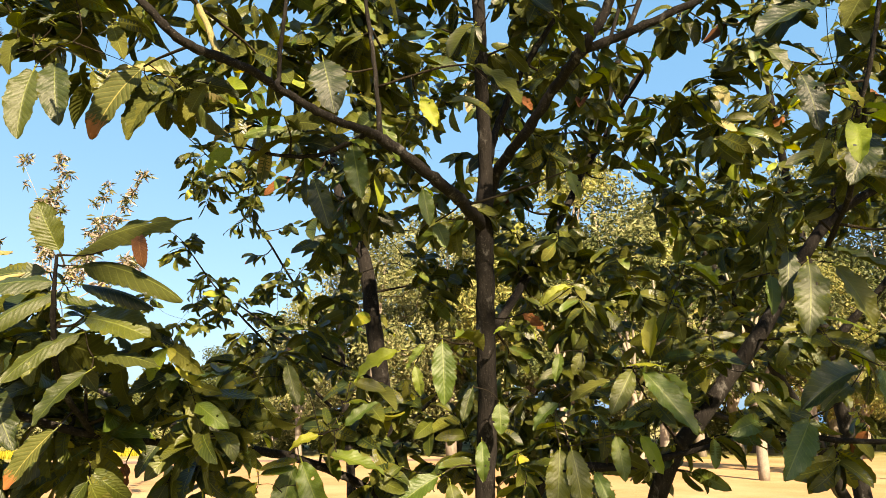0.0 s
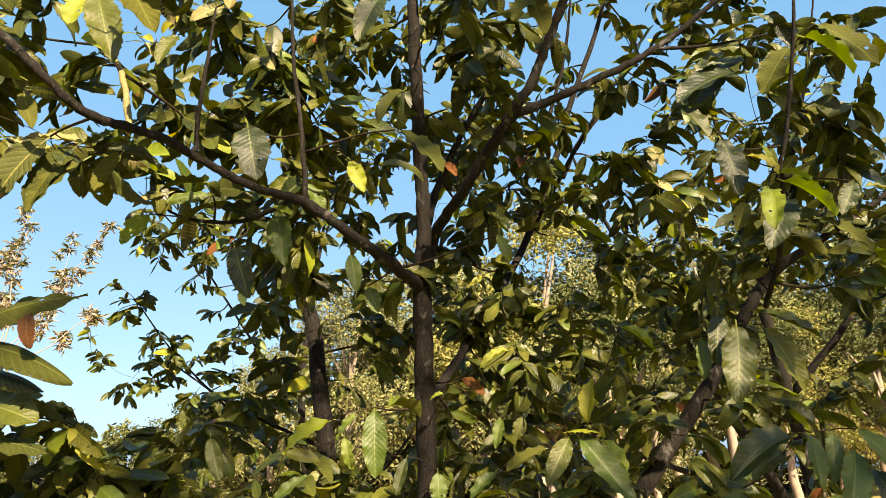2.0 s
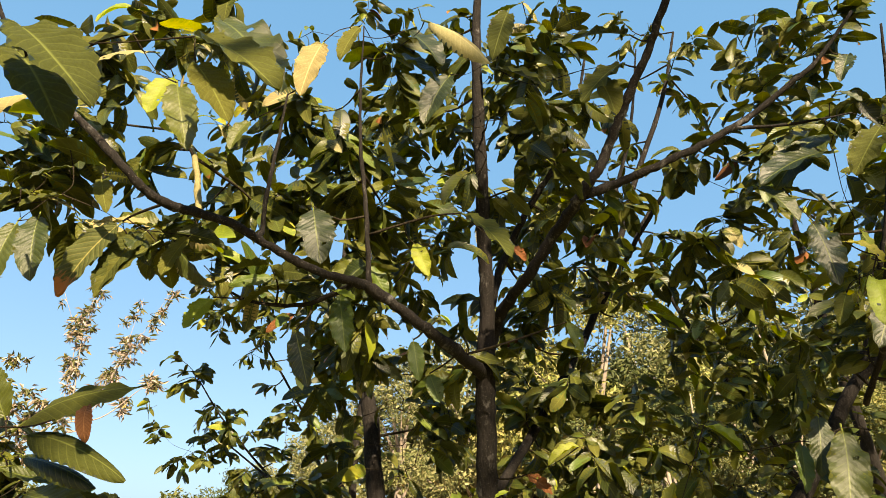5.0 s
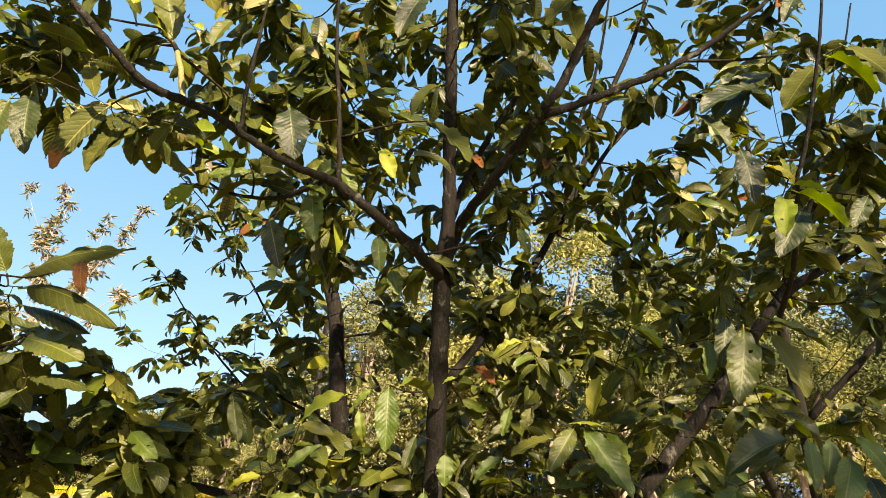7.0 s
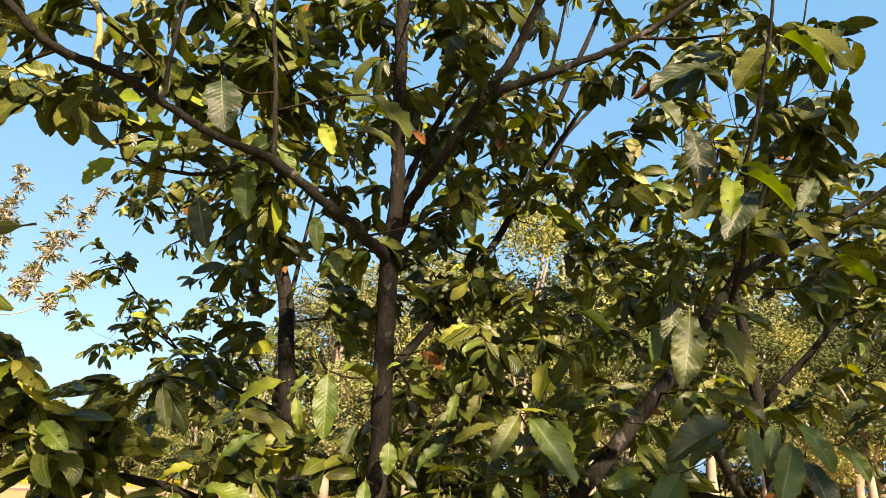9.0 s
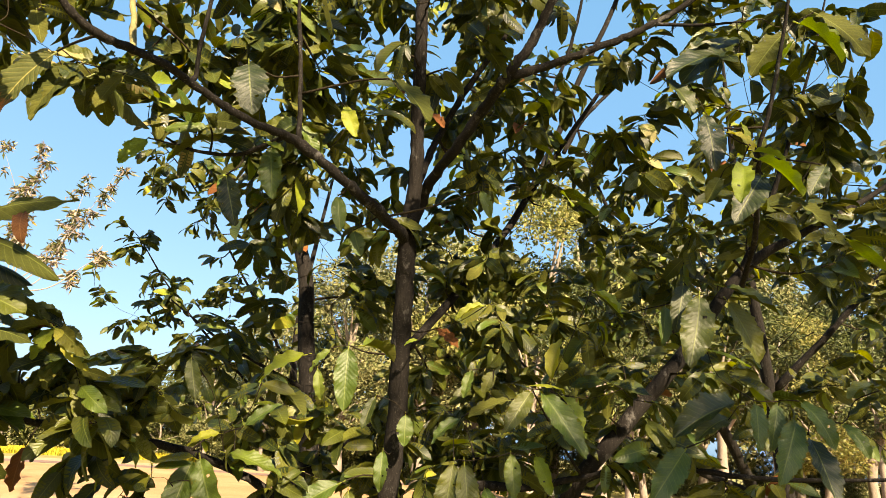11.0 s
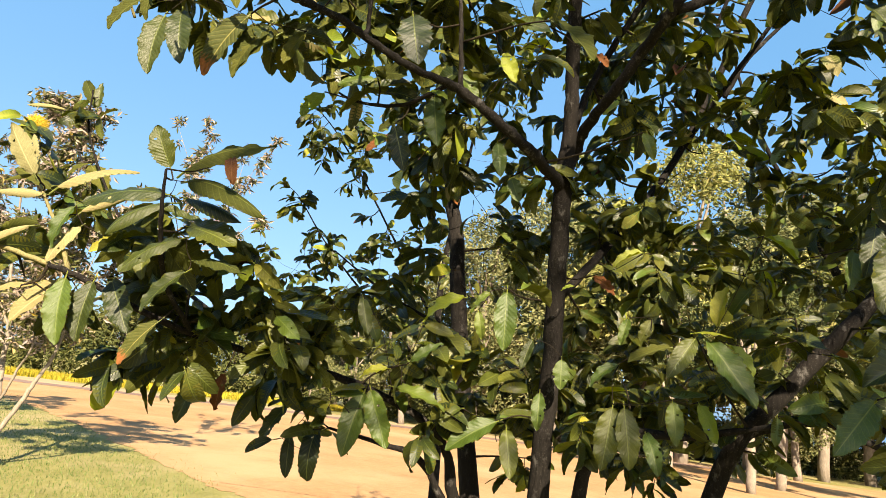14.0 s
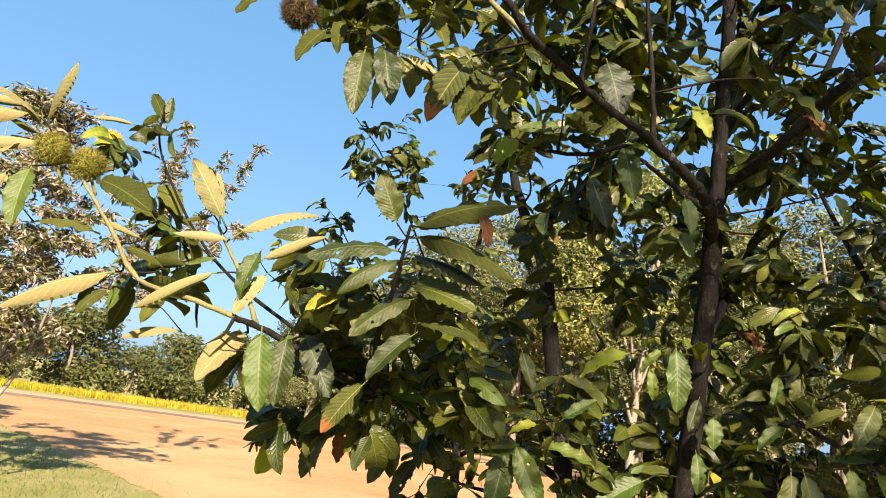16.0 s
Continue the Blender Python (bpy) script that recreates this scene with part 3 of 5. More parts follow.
main.limb([(0.122, 1.55, 2.26, 0.014), (0.145, 1.60, 2.38, 0.0135), (0.180, 1.625, 2.48, 0.0128), (0.217, 1.60, 2.552, 0.012), (0.250, 1.57, 2.605, 0.0112), (0.302, 1.535, 2.678, 0.010), (0.36, 1.52, 2.80, 0.007), (0.42, 1.5, 3.1, 0.004)])
main.limb([(0.055, 1.37, 2.085, 0.011), (0.01, 1.36, 2.115, 0.010), (-0.05, 1.37, 2.165, 0.008), (-0.10, 1.38, 2.21, 0.006), (-0.15, 1.4, 2.25, 0.003)])
main.limb([(-0.128, 1.175, 2.165, 0.0075), (-0.14, 1.162, 2.293, 0.0065), (-0.157, 1.152, 2.413, 0.006), (-0.167, 1.141, 2.492, 0.005), (-0.175, 1.13, 2.62, 0.004), (-0.18, 1.12, 2.8, 0.002)])
main.limb([(-0.30, 1.00, 2.18, 0.007), (-0.300, 1.02, 2.21, 0.006), (-0.297, 1.003, 2.262, 0.0055), (-0.289, 0.992, 2.356, 0.0045), (-0.28, 0.98, 2.48, 0.0025)])
main.limb([(-0.15, 1.14, 2.155, 0.007), (-0.26, 1.2, 2.135, 0.006), (-0.38, 1.22, 2.15, 0.004), (-0.47, 1.22, 2.2, 0.002)])
main.limb([(0.815, 1.12, 2.18, 0.006), (0.821, 1.092, 2.226, 0.0058), (0.828, 1.069, 2.278, 0.0055), (0.834, 1.028, 2.371, 0.005), (0.841, 0.992, 2.479, 0.0042), (0.85, 0.96, 2.62, 0.003)])
main.limb([(1.03, 1.62, 2.05, 0.009), (0.93, 1.35, 2.10, 0.008), (0.84, 1.16, 2.15, 0.007), (0.79, 1.06, 2.165, 0.005), (0.75, 1.02, 2.16, 0.003)])
main.limb([(0.52, 1.99, 2.60, 0.010), (0.54, 1.96, 2.716, 0.0095), (0.568, 1.914, 2.841, 0.009), (0.608, 1.87, 2.979, 0.008), (0.632, 1.81, 3.129, 0.006), (0.66, 1.78, 3.35, 0.003)])
main.limb([(0.50, 2.05, 2.45, 0.012), (0.613, 1.962, 2.644, 0.010), (0.695, 1.891, 2.771, 0.009), (0.775, 1.822, 2.893, 0.007), (0.86, 1.75, 3.02, 0.004)])
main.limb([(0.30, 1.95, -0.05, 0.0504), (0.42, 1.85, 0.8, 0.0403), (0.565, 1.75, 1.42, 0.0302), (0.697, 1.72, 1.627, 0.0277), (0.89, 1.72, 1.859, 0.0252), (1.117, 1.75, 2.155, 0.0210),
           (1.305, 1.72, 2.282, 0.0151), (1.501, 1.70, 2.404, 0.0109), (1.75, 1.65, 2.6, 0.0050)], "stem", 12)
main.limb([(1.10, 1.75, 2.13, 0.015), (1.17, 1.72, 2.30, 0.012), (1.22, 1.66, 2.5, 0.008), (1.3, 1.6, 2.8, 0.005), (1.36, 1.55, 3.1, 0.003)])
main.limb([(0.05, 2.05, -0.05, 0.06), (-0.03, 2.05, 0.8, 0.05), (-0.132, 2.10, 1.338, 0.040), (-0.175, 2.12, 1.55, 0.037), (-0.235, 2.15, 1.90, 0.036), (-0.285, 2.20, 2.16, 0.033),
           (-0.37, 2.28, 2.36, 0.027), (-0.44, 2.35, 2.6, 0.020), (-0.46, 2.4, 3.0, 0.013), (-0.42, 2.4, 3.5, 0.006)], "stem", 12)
main.limb([(-0.19, 2.13, 1.72, 0.010), (-0.33, 2.1, 1.78, 0.008), (-0.5, 2.1, 1.86, 0.006), (-0.72, 2.15, 2.0, 0.003)])
main.limb([(0.02, 1.93, 0.6, 0.035), (-0.06, 1.85, 1.0, 0.030), (-0.12, 1.78, 1.25, 0.022), (-0.16, 1.72, 1.40, 0.016), (-0.27, 1.70, 1.475, 0.014), (-0.413, 1.60, 1.528, 0.0125),
           (-0.575, 1.30, 1.563, 0.010), (-0.66, 1.10, 1.595, 0.009), (-0.80, 1.02, 1.655, 0.0075), (-0.86, 1.01, 1.67, 0.007)])
main.limb([(-0.82, 1.02, 1.66, 0.007), (-0.93, 1.0, 1.688, 0.0062), (-1.05, 1.0, 1.715, 0.0056), (-1.12, 1.0, 1.79, 0.005), (-1.19, 0.99, 1.87, 0.0045), (-1.24, 0.98, 1.92, 0.004)], bark=GREEN_TWIG)
main.limb([(-0.10, 1.80, 1.15, 0.016), (-0.196, 1.68, 1.339, 0.012), (-0.306, 1.65, 1.377, 0.009), (-0.45, 1.62, 1.40, 0.004)])
main.limb([(0.20, 1.85, 0.8, 0.03), (0.22, 1.72, 1.36, 0.022), (0.30, 1.66, 1.48, 0.017), (0.46, 1.60, 1.50, 0.012), (0.62, 1.5, 1.55, 0.007)])
main.limb([(0.62, 1.74, 1.52, 0.014), (0.70, 1.66, 1.56, 0.011), (0.80, 1.55, 1.57, 0.009), (0.93, 1.4, 1.56, 0.007), (1.12, 1.2, 1.58, 0.004)])
main.limb([(-0.62, 1.15, 1.585, 0.007), (-0.60, 1.0, 1.66, 0.006), (-0.565, 0.9, 1.75, 0.005), (-0.55, 0.86, 1.83, 0.003)])
main.limb([(-0.82, 1.02, 1.66, 0.006), (-0.87, 1.01, 1.75, 0.005), (-0.93, 1.01, 1.83, 0.0035)], bark=GREEN_TWIG)
main.limb([(-0.50, 1.45, 1.555, 0.010), (-0.9, 1.6, 1.7, 0.008), (-1.35, 1.8, 1.95, 0.006), (-1.66, 1.9, 2.3, 0.005), (-1.70, 1.9, 2.49, 0.004)])
main.limb([(0.112, 1.63, 1.80, 0.016), (0.27, 1.86, 2.05, 0.0165), (0.48, 2.10, 2.42, 0.0165), (0.652, 2.2, 2.84, 0.016), (0.718, 2.2, 3.05, 0.015), (0.882, 2.2, 3.47, 0.012), (0.98, 2.2, 3.85, 0.006)], "stem")
main.limb([(0.66, 2.2, 2.72, 0.013), (0.74, 2.2, 2.88, 0.011), (0.87, 2.2, 3.04, 0.009), (0.99, 2.2, 3.18, 0.005)])
main.limb([(-0.37, 0.92, 2.18, 0.008), (-0.50, 1.1, 2.42, 0.007), (-0.66, 1.28, 2.66, 0.006), (-0.68, 1.28, 2.8, 0.004), (-0.70, 1.3, 3.0, 0.002)], bark=GREEN_TWIG)
hero_leaves = main.heroes
clumps = main.clumps
hero_leaves([  # centre
    (-0.002, 1.410, 1.782, 0.004, 1.400, 1.635, 0.92, 6, 0),
    (0.026, 1.420, 1.785, 0.099, 1.550, 1.770, 0.30, 6, 3),
    (-0.038, 1.390, 1.769, -0.079, 1.400, 1.710, 0.70, 6, 4),
    (-0.062, 1.390, 1.723, -0.047, 1.400, 1.655, 0.85, 6, 1),
    (-0.096, 1.440, 1.759, -0.204, 1.460, 1.688, 0.60, 2, 1),
    (0.138, 1.580, 1.650, 0.141, 1.580, 1.571, 0.95, 6, 2),
    (0.194, 1.560, 1.862, 0.263, 1.600, 1.828, 0.70, 3, 7),
    (0.068, 1.460, 1.679, 0.044, 1.450, 1.602, 0.50, 0, 5),
    (0.315, 1.500, 1.920, 0.242, 1.500, 1.876, 0.40, 2, 3),
    (-0.232, 1.500, 1.587, -0.150, 1.500, 1.646, 0.60, 6, 5),
    (0.154, 1.500, 1.821, 0.121, 1.500, 1.805, 0.60, 2, 1),
])
hero_leaves([  # middle
    (0.421, 1.410, 1.714, 0.358, 1.380, 1.616, 0.75, 0, 0),
    (0.438, 1.410, 1.716, 0.529, 1.350, 1.574, 0.85, 6, 5),
    (0.465, 1.420, 1.736, 0.494, 1.440, 1.841, 0.20, 2, 3),
    (0.412, 1.410, 1.722, 0.488, 1.380, 1.717, 0.35, 2, 9),
    (0.485, 1.420, 1.710, 0.534, 1.400, 1.622, 0.35, 2, 3),
    (0.380, 1.450, 1.692, 0.280, 1.420, 1.645, 0.35, 1, 5),
    (0.271, 1.500, 1.645, 0.204, 1.480, 1.582, 0.50, 6, 1),
    (0.092, 1.550, 1.561, 0.093, 1.530, 1.466, 0.90, 6, 1),
    (0.255, 1.430, 1.549, 0.236, 1.400, 1.407, 0.85, 0, 7),
    (0.277, 1.420, 1.551, 0.294, 1.400, 1.415, 0.85, 0, 0),
    (0.383, 1.450, 1.575, 0.391, 1.420, 1.477, 0.90, 6, 7),
])
hero_leaves([  # low
    (0.438, 1.450, 1.576, 0.472, 1.420, 1.493, 0.80, 2, 4),
    (0.324, 1.420, 1.500, 0.350, 1.380, 1.413, 0.70, 6, 1),
    (-0.004, 1.620, 1.478, -0.133, 1.600, 1.389, 0.60, 6, 0),
    (-0.283, 1.560, 1.529, -0.134, 1.540, 1.483, 0.40, 6, 5),
    (-0.285, 1.520, 1.571, -0.353, 1.500, 1.538, 0.60, 2, 1),
    (-0.350, 1.560, 1.513, -0.375, 1.520, 1.343, 0.85, 6, 0),
    (-0.332, 1.540, 1.517, -0.260, 1.500, 1.379, 0.92, 6, 7),
    (0.017, 1.580, 1.465, 0.041, 1.540, 1.347, 0.70, 0, 0),
    (0.542, 1.360, 1.942, 0.607, 1.340, 1.880, 0.45, 2, 3),
    (0.353, 1.600, 1.774, 0.329, 1.600, 1.715, 0.80, 0, 2),
    (0.297, 1.600, 1.771, 0.278, 1.580, 1.697, 0.70, 6, 1),
])
hero_leaves([  # pair
    (0.666, 1.240, 1.893, 0.648, 1.220, 1.803, 0.92, 6, 5),
    (0.717, 1.190, 1.908, 0.674, 1.150, 1.752, 0.95, 0, 7),
    (0.796, 1.240, 1.915, 0.848, 1.220, 1.779, 0.70, 0, 0),
    (0.781, 1.240, 1.946, 0.857, 1.140, 1.862, 0.35, 0, 5),
    (0.698, 1.220, 1.939, 0.668, 1.200, 1.826, 0.75, 0, 0),
    (0.757, 1.260, 1.808, 0.818, 1.200, 1.770, 0.30, 2, 9),
    (0.544, 1.400, 1.952, 0.609, 1.360, 1.882, 0.50, 0, 3),
    (0.543, 1.500, 1.883, 0.623, 1.460, 1.898, 0.30, 0, 5),
])
# some of these wear the lighter fresh skin in place of sunlight
hero_leaves([  # low_right
    (0.793, 1.150, 1.699, 0.777, 1.120, 1.606, 0.85, 6, 5),
    (0.847, 1.170, 1.704, 0.815, 1.150, 1.610, 0.80, 6, 5),
    (0.780, 1.180, 1.695, 0.626, 1.130, 1.621, 0.40, 0, 3),
    (0.860, 1.120, 1.702, 0.886, 1.070, 1.618, 0.75, 6, 1),
    (0.919, 1.100, 1.666, 0.937, 1.060, 1.607, 0.75, 6, 1),
    (0.869, 1.120, 1.643, 0.866, 1.050, 1.526, 0.75, 0, 5),
    (0.680, 1.200, 1.607, 0.581, 1.130, 1.504, 0.70, 6, 5),
    (0.932, 1.100, 1.675, 0.983, 1.060, 1.719, 0.35, 0, 5),
    (1.002, 1.100, 1.731, 0.909, 1.060, 1.707, 0.30, 0, 1),
    (0.857, 1.130, 1.672, 0.787, 1.080, 1.554, 0.70, 6, 5),
    (0.766, 1.200, 1.669, 0.680, 1.160, 1.620, 0.60, 0, 1),
])
hero_leaves([  # right
    (0.706, 1.100, 2.267, 0.709, 1.070, 2.127, 0.92, 0, 7),
    (0.733, 1.020, 2.122, 0.705, 0.980, 2.021, 0.85, 2, 4),
    (0.759, 1.020, 2.135, 0.832, 1.000, 2.054, 0.20, 2, 3),
    (0.760, 1.030, 2.153, 0.818, 1.020, 2.133, 0.20, 2, 3),
    (0.717, 1.040, 2.196, 0.761, 1.020, 2.148, 0.50, 2, 1),
    (0.895, 1.020, 2.132, 0.843, 1.000, 2.058, 0.85, 0, 7),
    (0.831, 1.050, 2.073, 0.886, 1.000, 1.985, 0.50, 1, 0),
    (0.721, 1.080, 2.117, 0.676, 1.050, 2.047, 0.50, 1, 5),
    (0.766, 1.060, 2.173, 0.754, 1.050, 2.228, 0.50, 2, 1),
    (0.983, 1.030, 2.101, 0.900, 1.000, 2.115, 0.50, 0, 0),
    (0.801, 1.070, 2.126, 0.716, 1.030, 2.004, 0.70, 0, 0),
])
hero_leaves([  # top_right
    (0.982, 1.120, 2.566, 1.066, 1.080, 2.428, 0.65, 1, 2),
    (0.919, 1.090, 2.509, 0.979, 1.050, 2.386, 0.30, 2, 3),
    (0.911, 1.120, 2.504, 0.812, 1.100, 2.374, 0.60, 1, 7),
    (0.840, 1.200, 2.550, 0.683, 1.150, 2.373, 0.60, 0, 0),
    (0.725, 1.200, 2.404, 0.792, 1.150, 2.320, 0.40, 0, 0),
    (0.748, 1.150, 2.537, 0.830, 1.100, 2.557, 0.40, 0, 0),
    (0.829, 1.150, 2.503, 0.702, 1.120, 2.456, 0.40, 0, 7),
    (0.819, 1.150, 2.461, 0.629, 1.100, 2.355, 0.50, 0, 0),
    (0.645, 1.150, 2.377, 0.687, 1.100, 2.269, 0.50, 0, 0),
    (0.828, 1.100, 2.576, 0.859, 1.080, 2.532, 0.60, 0, 2),
    (0.875, 1.100, 2.674, 0.827, 1.080, 2.585, 0.70, 0, 1),
])
hero_leaves([  # top_dark
    (0.421, 1.100, 2.741, 0.261, 1.050, 2.671, 0.45, 1, 0),
    (0.404, 1.120, 2.676, 0.297, 1.080, 2.542, 0.60, 1, 7),
    (0.287, 1.150, 2.673, 0.221, 1.100, 2.708, 0.50, 0, 0),
    (0.124, 1.150, 2.695, 0.230, 1.100, 2.594, 0.55, 1, 5),
    (0.156, 1.100, 2.822, 0.116, 1.080, 2.655, 0.75, 1, 5),
    (0.018, 1.250, 2.767, -0.042, 1.220, 2.594, 0.75, 0, 0),
    (0.064, 1.250, 2.624, -0.050, 1.220, 2.555, 0.35, 0, 5),
    (-0.079, 1.100, 2.763, 0.011, 1.060, 2.622, 0.50, 0, 0),
    (-0.116, 1.120, 2.716, 0.005, 1.080, 2.586, 0.45, 0, 5),
    (0.349, 1.150, 2.672, 0.372, 1.100, 2.522, 0.60, 1, 0),
])
hero_leaves([  # left
    (-0.502, 0.930, 2.176, -0.562, 0.910, 2.034, 0.80, 5, 0),
    (-0.469, 0.950, 2.169, -0.511, 0.920, 2.043, 0.65, 1, 0),
    (-0.502, 0.950, 2.163, -0.442, 0.940, 2.100, 0.70, 0, 1),
    (-0.419, 1.000, 2.185, -0.439, 0.970, 2.094, 0.60, 1, 5),
    (-0.494, 0.600, 2.276, -0.329, 0.560, 2.113, 0.65, 1, 5),
    (-0.544, 0.660, 2.295, -0.404, 0.620, 2.128, 0.50, 1, 0),
    (-0.475, 0.780, 2.440, -0.541, 0.740, 2.358, 0.55, 1, 5),
    (-0.512, 0.900, 2.516, -0.615, 0.860, 2.444, 0.40, 4, 9),
    (-0.321, 0.700, 2.351, -0.169, 0.660, 2.218, 0.55, 1, 0),
    (-0.328, 0.760, 2.447, -0.190, 0.720, 2.274, 0.50, 0, 7),
    (-0.311, 0.700, 2.301, -0.236, 0.680, 2.184, 0.70, 1, 0),
])
hero_leaves([  # left_top
    (-0.405, 0.820, 2.371, -0.350, 0.800, 2.225, 0.75, 0, 5),
    (-0.496, 0.950, 2.502, -0.516, 0.930, 2.401, 0.85, 2, 2),
    (-0.222, 0.970, 2.604, -0.247, 0.950, 2.454, 0.85, 4, 0),
    (-0.023, 0.980, 2.668, 0.108, 0.950, 2.524, 0.75, 4, 10),
    (-0.158, 1.000, 2.676, -0.189, 0.980, 2.566, 0.50, 1, 5),
    (-0.676, 1.000, 2.270, -0.707, 0.950, 2.217, 0.40, 1, 5),
    (-0.673, 1.000, 2.331, -0.724, 0.970, 2.287, 0.40, 0, 5),
    (-0.375, 1.050, 2.473, -0.393, 1.020, 2.383, 0.60, 0, 0),
])
hero_leaves([  # inner
    (-0.188, 1.190, 2.155, -0.161, 1.165, 2.028, 0.85, 6, 7),
    (-0.043, 1.240, 2.077, -0.027, 1.230, 1.991, 0.90, 6, 0),
    (-0.017, 1.360, 2.041, 0.008, 1.350, 1.977, 0.85, 6, 2),
    (0.054, 1.100, 2.287, 0.146, 1.050, 2.168, 0.40, 1, 0),
    (0.143, 1.120, 2.224, 0.174, 1.100, 2.185, 0.60, 3, 1),
    (0.266, 1.260, 2.124, 0.291, 1.250, 2.057, 0.85, 6, 1),
    (-0.244, 1.120, 2.313, -0.210, 1.100, 2.178, 0.85, 0, 2),
    (-0.047, 1.200, 2.272, -0.012, 1.180, 2.190, 0.80, 2, 7),
    (-0.192, 1.150, 2.144, -0.144, 1.130, 2.118, 0.60, 2, 0),
    (-0.256, 1.150, 2.065, -0.214, 1.130, 1.953, 0.80, 0, 7),
])
hero_leaves([  # near_left
    (-0.583, 0.920, 1.849, -0.620, 0.900, 1.926, 0.90, 0, 2),
    (-0.556, 0.910, 1.839, -0.375, 0.890, 1.896, 0.70, 1, 9),
    (-0.552, 0.920, 1.829, -0.379, 0.900, 1.770, 0.60, 1, 12),
    (-0.574, 0.920, 1.803, -0.710, 0.880, 1.766, 0.50, 0, 9),
    (-0.560, 0.920, 1.789, -0.651, 0.880, 1.712, 0.50, 0, 12),
    (-0.555, 0.930, 1.803, -0.428, 0.920, 1.763, 0.45, 0, 10),
    (-0.549, 0.950, 1.756, -0.434, 0.930, 1.723, 0.60, 0, 2),
    (-0.538, 0.940, 1.732, -0.625, 0.900, 1.654, 0.50, 0, 9),
    (-0.445, 0.880, 1.864, -0.428, 0.870, 1.813, 0.70, 3, 6),
    (-0.531, 0.960, 1.696, -0.415, 0.950, 1.679, 0.50, 1, 9),
    (-0.532, 0.960, 1.678, -0.596, 0.940, 1.595, 0.50, 0, 0),
])
hero_leaves([  # low_left
    (-0.767, 1.600, 1.510, -0.770, 1.590, 1.404, 0.85, 3, 7),
    (-0.814, 1.570, 1.508, -0.834, 1.520, 1.364, 0.65, 0, 5),
    (-0.803, 1.570, 1.531, -0.896, 1.540, 1.443, 0.50, 0, 5),
    (-0.666, 1.550, 1.562, -0.709, 1.530, 1.476, 0.60, 0, 0),
    (-0.573, 1.620, 1.445, -0.620, 1.580, 1.334, 0.60, 0, 1),
    (-0.555, 1.620, 1.375, -0.540, 1.600, 1.262, 0.70, 0, 5),
    (-0.482, 1.620, 1.399, -0.480, 1.600, 1.262, 0.40, 0, 6),
    (-0.616, 1.040, 1.593, -0.673, 1.020, 1.500, 0.65, 5, 0),
    (-0.345, 1.400, 1.728, -0.311, 1.380, 1.635, 0.80, 0, 5),
    (-0.434, 1.500, 1.701, -0.347, 1.450, 1.765, 0.40, 0, 0),
])
hero_leaves([  # bur_leaves
    (-1.289, 0.960, 1.981, -1.222, 0.910, 2.089, 0.60, 4, 10),
    (-1.297, 0.960, 1.975, -1.331, 0.860, 2.001, 0.40, 4, 12),
    (-1.319, 0.960, 1.995, -1.502, 0.920, 1.962, 0.65, 4, 10),
    (-1.336, 0.970, 2.016, -1.509, 0.950, 2.007, 0.50, 4, 11),
    (-1.289, 0.970, 1.943, -1.422, 0.930, 1.916, 0.60, 4, 10),
    (-1.317, 0.970, 1.949, -1.426, 0.920, 1.832, 0.60, 4, 5),
    (-1.282, 0.950, 1.889, -1.267, 0.930, 1.768, 0.92, 6, 0),
    (-1.335, 0.970, 1.876, -1.383, 0.950, 1.793, 0.65, 4, 9),
    (-1.184, 1.000, 1.894, -1.041, 0.970, 1.835, 0.65, 1, 0),
    (-1.137, 1.060, 1.732, -1.305, 1.000, 1.631, 0.50, 4, 10),
    (-1.302, 1.020, 1.801, -1.146, 1.000, 1.789, 0.45, 1, 9),
])
hero_leaves([  # bur_more
    (-0.907, 1.000, 1.744, -1.026, 0.970, 1.658, 0.50, 4, 11),
    (-0.903, 0.970, 1.831, -0.979, 0.950, 1.937, 0.75, 4, 9),
    (-0.899, 1.000, 1.809, -0.990, 0.970, 1.800, 0.65, 4, 10),
    (-0.887, 1.000, 1.818, -0.769, 1.080, 1.895, 0.50, 4, 12),
    (-0.846, 1.030, 1.780, -0.754, 1.100, 1.859, 0.50, 4, 11),
    (-0.845, 1.020, 1.797, -0.857, 1.000, 1.700, 0.80, 6, 1),
    (-0.827, 1.030, 1.760, -0.860, 1.000, 1.674, 0.60, 4, 9),
    (-0.864, 1.080, 1.654, -0.896, 0.990, 1.555, 0.75, 4, 0),
    (-0.799, 0.990, 1.652, -0.768, 0.970, 1.520, 0.95, 6, 0),
    (-0.762, 1.020, 1.654, -0.755, 1.000, 1.531, 0.75, 0, 0),
    (-0.743, 1.040, 1.663, -0.667, 1.020, 1.558, 0.60, 0, 7),
])
